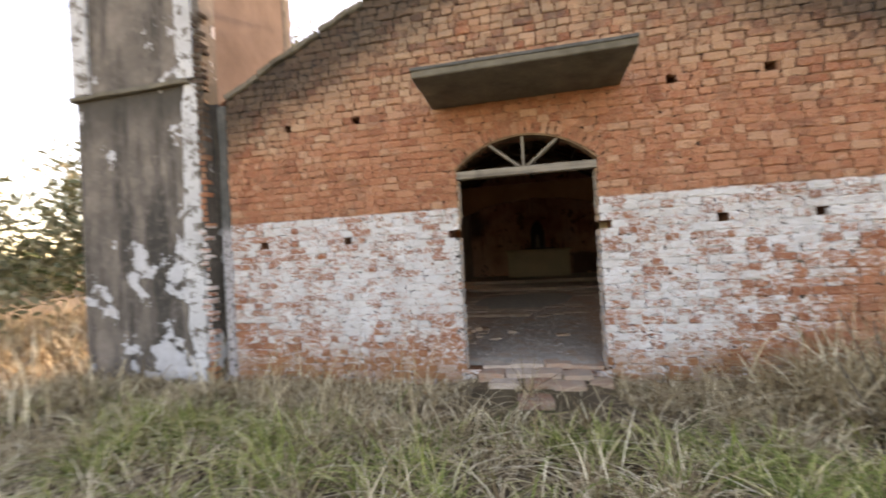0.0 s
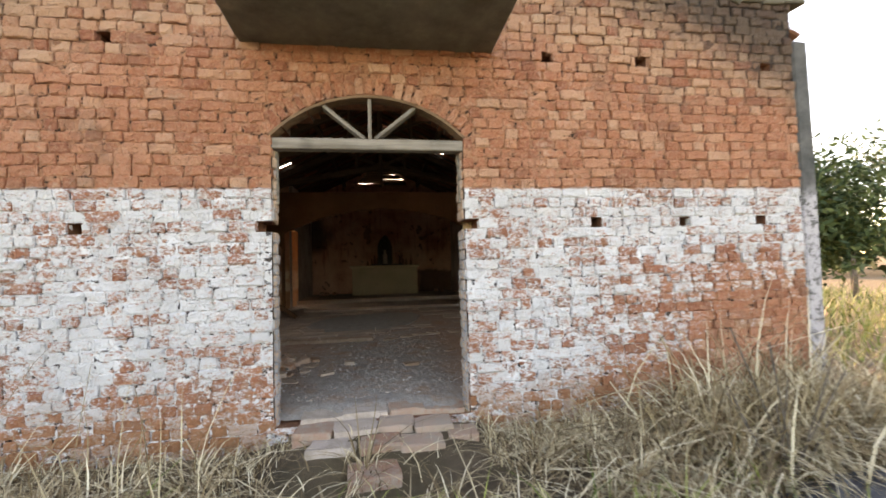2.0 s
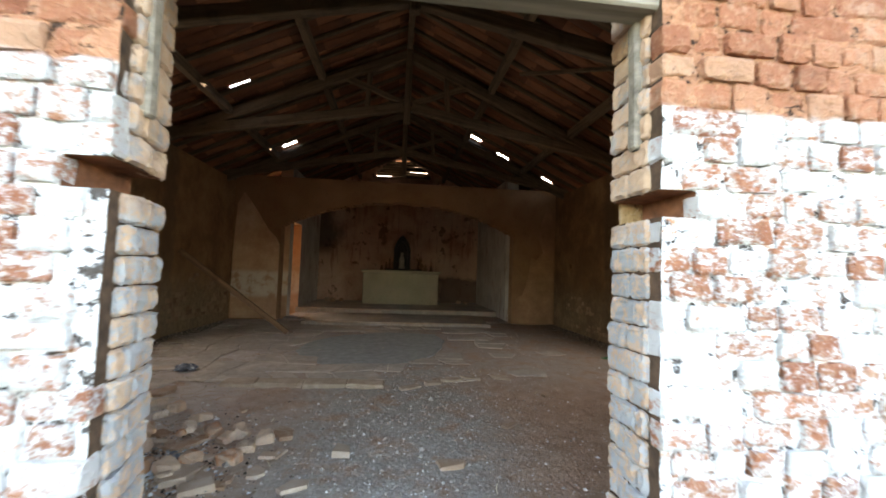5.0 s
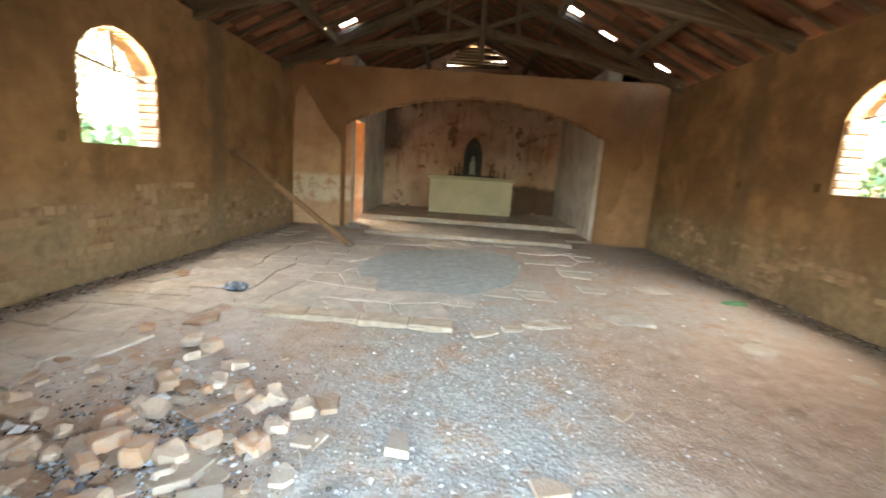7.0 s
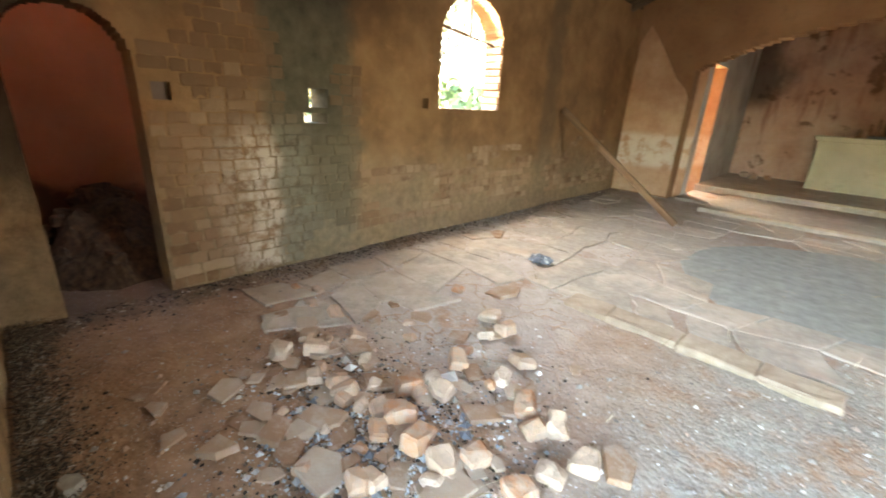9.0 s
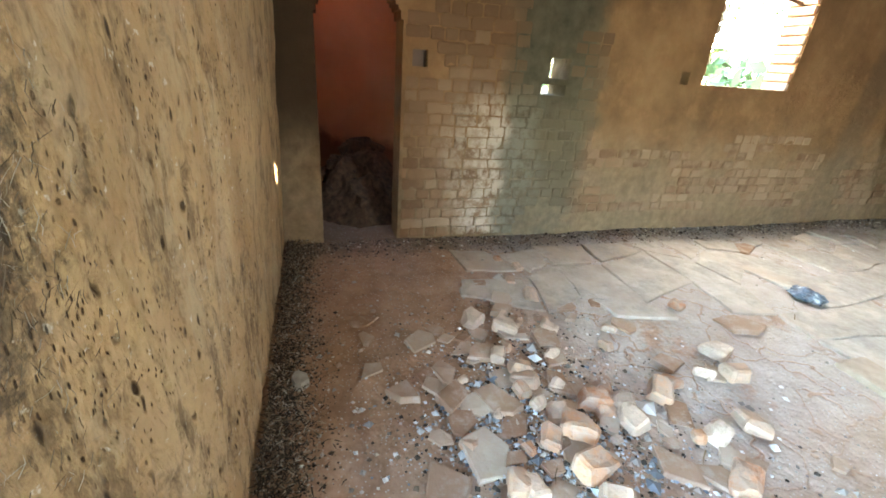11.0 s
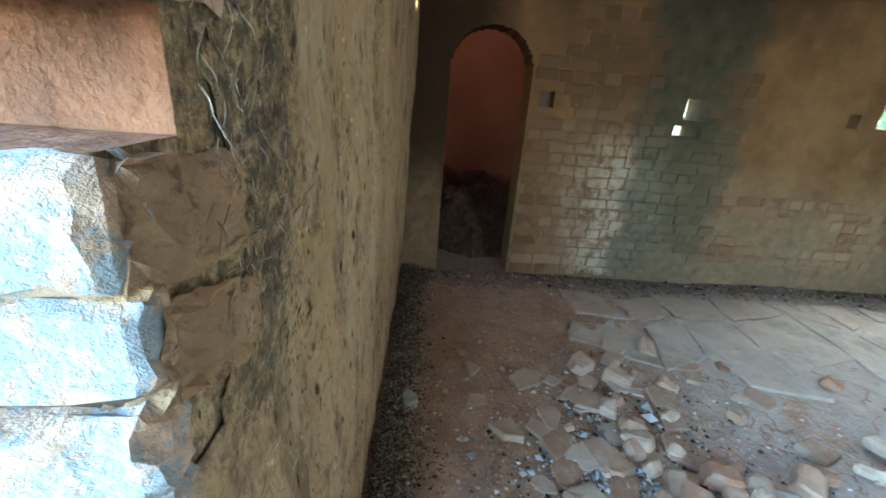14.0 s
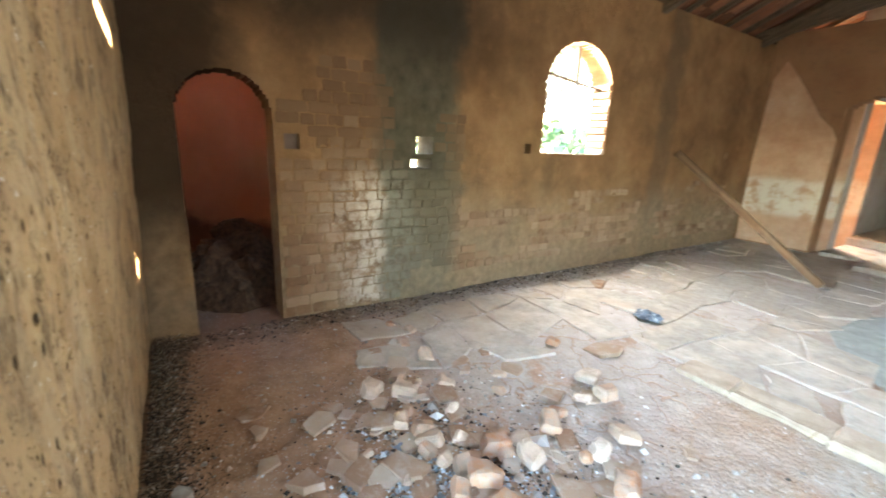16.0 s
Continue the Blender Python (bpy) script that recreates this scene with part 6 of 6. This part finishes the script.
patch = lambda s: (lambda x, y: 0.15 + 0.85 * max(0.0, min(1.0, 0.5 + 1.6 * noise.noise(Vector((x * 0.9, y * 0.9, s))))))
near_wall = lambda x, y: 0.25 + 0.75 * math.exp(-((y + 0.35) / 0.7) ** 2)
blades("grass_green", tufts(27000, 1, (-6, 6, -4.6, -0.7), lambda x, y: (patch(1)(x, y) ** 2 + (0.9 if x > 3.1 else 0)) * (1.0 if y < -1.2 else 0.3)), 0.21, 0.0062, 1.7, M["green"], 1, "fresh green grass in front of the chapel", 4)
blades("grass_dry", tufts(24000, 2, (-6, 6, -4.6, -0.1), lambda x, y: patch(7)(x, y) * near_wall(x, y) ** 0.35 * (1.0 if y > -1.7 else 0.55)), 0.23, 0.0056, 2.1, M["dry"], 2, "dry straw-coloured grass in front of the chapel", 4)
blades("grass_thatch", scatter(15000, 14, (-6, 6, -4.6, -0.05)), 0.15, 0.0048, 2.6, M["dry"], 15, "matted dead grass lying on the soil")
blades("grass_rear", tufts(9000, 16, (-7, 7, -9.5, -4.4), patch(7)), 0.2, 0.006, 1.8, M["dry"], 17, "dry grass in the open ground before the chapel")
blades("grass_dry_wall", scatter(3500, 3, (-4.2, 4.0, -0.6, -0.02)), 0.13, 0.0025, 1.6, M["dry"], 3, "dry grass along the foot of the wall")
g = np.random.RandomState(4)
straw = []
while len(straw) < 2600:
    x, y = g.normal(2.95, .5), g.normal(-0.55, .26)
    if y < -0.04:
        straw.append((x, y, ground_z(x, y) - 0.02))
blades("straw_heap", np.array(straw), 0.60, 0.0075, 1.6, M["dry"], 5, "tall heap of dead straw against the wall", 4)
side_l = scatter(9000, 6, (-16, -4.3, -3.0, 13.0))
side_r = scatter(6000, 7, (4.4, 16, -4.0, 13.0))
blades("grass_field_west", side_l, 0.45, 0.012, 0.9, M["dry"], 8, "tall dry grass beside the tower")
blades("grass_field_east", side_r, 0.42, 0.012, 0.9, M["green"], 9, "tall green grass beside the nave")
# a few tall weeds in front of the wall
g = np.random.RandomState(12)
weeds = np.array([(x, y, ground_z(x, y) - .02) for x, y in [(g.uniform(-3.4, -1.0), g.uniform(-1.3, -.2)) for _ in range(70)] + [(g.uniform(1.6, 3.6), g.uniform(-1.2, -.2)) for _ in range(60)]])
blades("tall_weeds", weeds, 0.75, 0.0045, 0.6, M["dry"], 13, "thin dry weed stalks standing before the wall", 4)
# ash heap
bm = bmesh.new()
bmesh.ops.create_grid(bm, x_segments=26, y_segments=20, size=1)
for v in bm.verts:
    d = min(1.0, math.hypot(v.co.x, v.co.y))
    v.co = Vector((v.co.x * .62, v.co.y * .42, 0.16 * (1 - d ** 2) + 0.03 * noise.noise(v.co * 4) - 0.03 + 0.02 * noise.noise(v.co * 11)))
ob = part("ash_mound", bm, M["ash"])
ob.location = (2.72, -1.42, GROUND + 0.02)
tagged(ob, "grey heap of ash on burnt ground in the grass", "ash")
bm = bmesh.new()
for i in range(9):
    a = i * 0.7
    p = Vector((0.05 * math.cos(a), 0.05 * math.sin(a), 0))
    q = p + Vector((0.25 * math.cos(a * 1.7), 0.18 * math.sin(a * 1.3), 0.35 + 0.07 * i))
    d = (q - p)
    block(bm, (0, -.004, -.004), (d.length, .004, .004), Matrix.Translation(p) @ d.to_track_quat("X", "Z").to_matrix().to_4x4())
ob = part("dead_shrub", bm, M["bark"])
ob.location = (2.35, -1.05, GROUND - 0.02)
tagged(ob, "thin burnt dead shrub beside the ash heap", "shrub")

# ---- trees ----
def tree(name, x, y, height, crown, n, mat, seed, label, low=0.35, leaf=0.07, trunk=0.11):
    t = thing(name, (x, y, GROUND - 0.05), label, "tree")
    r = random.Random(seed)
    g = np.random.RandomState(seed)
    bm = bmesh.new()
    tips = []

    def limb(p, d, length, rad, depth):
        rings = []
        q = Vector(p)
        for k in range(5):
            u = d.to_track_quat("Z", "X").to_matrix()
            rr = rad * (1 - 0.14 * k)
            rings.append([bm.verts.new(q + u @ Vector((math.cos(b * 1.2566) * rr, math.sin(b * 1.2566) * rr, 0))) for b in range(5)])
            q = q + d * (length / 4)
            d = (d + Vector((r.uniform(-.22, .22), r.uniform(-.22, .22), r.uniform(-.05, .15)))).normalized()
        for a, b in zip(rings, rings[1:]):
            for i in range(5):
                bm.faces.new((a[i], a[(i + 1) % 5], b[(i + 1) % 5], b[i]))
        if depth == 0:
            tips.append(q)
            return
        for i in range(r.randint(3, 4)):
            dd = (d + Vector((r.uniform(-1, 1), r.uniform(-1, 1), r.uniform(-.1, .6)))).normalized()
            limb(q, dd, length * r.uniform(.55, .8), rad * .45, depth - 1)
        tips.append(q)

    limb((0, 0, 0), Vector((r.uniform(-.1, .1), r.uniform(-.1, .1), 1)).normalized(), height * low, trunk, 2)
    part("trunk", bm, M["bark"], t)
    tips = np.array([tuple(p) for p in tips])
    C = tips[g.randint(0, len(tips), 26 + n // 400)] + g.normal(0, crown * .28, (26 + n // 400, 3)) * (1, 1, .7)
    C[:, 2] = np.clip(C[:, 2], height * low * .7, height)
    P = C[g.randint(0, len(C), n)] + g.normal(0, crown * .17, (n, 3))
    d1 = g.normal(0, 1, (n, 3))
    d1 /= np.linalg.norm(d1, axis=1)[:, None]
    d2 = np.cross(d1, g.normal(0, 1, (n, 3)))
    d2 /= np.linalg.norm(d2, axis=1)[:, None]
    s = leaf * g.uniform(.6, 1.4, n)[:, None]
    V = np.stack([P - d1 * s, P - d2 * s * .4, P + d1 * s, P + d2 * s * .4], 1).reshape(-1, 3)
    F = np.arange(4 * n).reshape(-1, 4)
    ob = raw("crown", V.tolist(), F.tolist(), mat, t)
    return t


tree("tree", 7.0, 3.4, 4.0, 1.5, 17000, M["leaf"], 1, "dark green bushy tree beside the nave", 0.24, 0.055)
tree("tree", 13.5, 7.0, 4.0, 1.2, 2600, M["leaf"], 2, "open-crowned green tree in the field", 0.4, 0.065)
tree("tree", 12.4, 3.6, 3.8, 1.1, 1500, M["leaf"], 3, "sparse thin tree with open branches", 0.42, 0.06, 0.07)
tree("tree", -10.5, 4.5, 4.8, 2.3, 5200, M["leaf_sunlit"], 4, "pale sunlit foliage of a low tree behind the tower", 0.25, 0.11)
tree("tree", -13.0, 2.2, 4.2, 2.4, 5200, M["leaf_sunlit"], 5, "pale sunlit foliage of a low tree in the field", 0.22, 0.11)
tree("tree", -9.6, 8.6, 5.0, 2.0, 2600, M["leaf_sunlit"], 6, "pale sunlit tree seen through the window", 0.35, 0.08)
tree("tree", -11.5, 10.5, 5.6, 2.6, 5200, M["leaf"], 9, "green tree in the field behind the chapel", 0.32, 0.11)
tree("tree", 8.6, 9.6, 5.8, 2.4, 5200, M["leaf"], 7, "green tree seen through the window", 0.35, 0.11)
tree("tree", -5.6, 7.5, 8.6, 1.6, 2600, M["leaf_sunlit"], 8, "tall thin tree rising over the roof", 0.55, 0.09)


def woodland(name, n, seed, label):
    """A far belt of trees and scrub, as leaf clumps with an uneven skyline."""
    g = np.random.RandomState(seed)
    a = g.uniform(0, 6.283, n)
    d = g.uniform(34, 60, n)
    x, y = np.cos(a) * d, np.sin(a) * d
    top = 3.2 + 2.2 * np.array([noise.noise(Vector((q * 7, 0, 2))) + 0.6 * noise.noise(Vector((q * 23, 0, 5))) for q in a])
    z = GROUND + top * g.uniform(0, 1, n) ** 0.7
    P = np.stack([x, y, z], -1)
    d1 = g.normal(0, 1, (n, 3))
    d1 /= np.linalg.norm(d1, axis=1)[:, None]
    d2 = np.cross(d1, g.normal(0, 1, (n, 3)))
    d2 /= np.linalg.norm(d2, axis=1)[:, None]
    s = 0.55 * g.uniform(.5, 1.5, n)[:, None]
    V = np.stack([P - d1 * s, P - d2 * s * .6, P + d1 * s, P + d2 * s * .6], 1).reshape(-1, 3)
    return tagged(raw(name, V.tolist(), np.arange(4 * n).reshape(-1, 4).tolist(), M["leaf"]), label, "woods", kind="stuff")


woodland("far_woods", 16000, 3, "distant belt of scrub and trees round the field")

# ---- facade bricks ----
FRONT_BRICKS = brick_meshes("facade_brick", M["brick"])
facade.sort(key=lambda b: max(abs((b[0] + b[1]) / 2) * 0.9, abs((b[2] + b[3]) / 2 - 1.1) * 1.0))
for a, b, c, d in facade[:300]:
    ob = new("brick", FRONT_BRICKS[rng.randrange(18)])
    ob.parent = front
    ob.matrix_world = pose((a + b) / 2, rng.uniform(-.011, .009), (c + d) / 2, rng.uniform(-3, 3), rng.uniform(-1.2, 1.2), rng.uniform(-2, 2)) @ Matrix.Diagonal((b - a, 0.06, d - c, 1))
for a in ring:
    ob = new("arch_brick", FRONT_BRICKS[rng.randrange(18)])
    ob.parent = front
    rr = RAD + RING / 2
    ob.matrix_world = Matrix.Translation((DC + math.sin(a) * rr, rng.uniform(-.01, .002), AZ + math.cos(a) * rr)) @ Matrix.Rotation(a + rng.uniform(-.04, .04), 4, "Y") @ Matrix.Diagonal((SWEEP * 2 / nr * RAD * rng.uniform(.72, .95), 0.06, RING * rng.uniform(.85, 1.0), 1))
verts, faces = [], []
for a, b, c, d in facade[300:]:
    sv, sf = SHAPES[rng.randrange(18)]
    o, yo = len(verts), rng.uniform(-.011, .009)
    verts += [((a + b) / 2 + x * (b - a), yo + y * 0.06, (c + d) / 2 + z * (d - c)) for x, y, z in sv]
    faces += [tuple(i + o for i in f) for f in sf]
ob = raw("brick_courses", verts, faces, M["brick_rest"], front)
tagged(ob, kind="stuff")
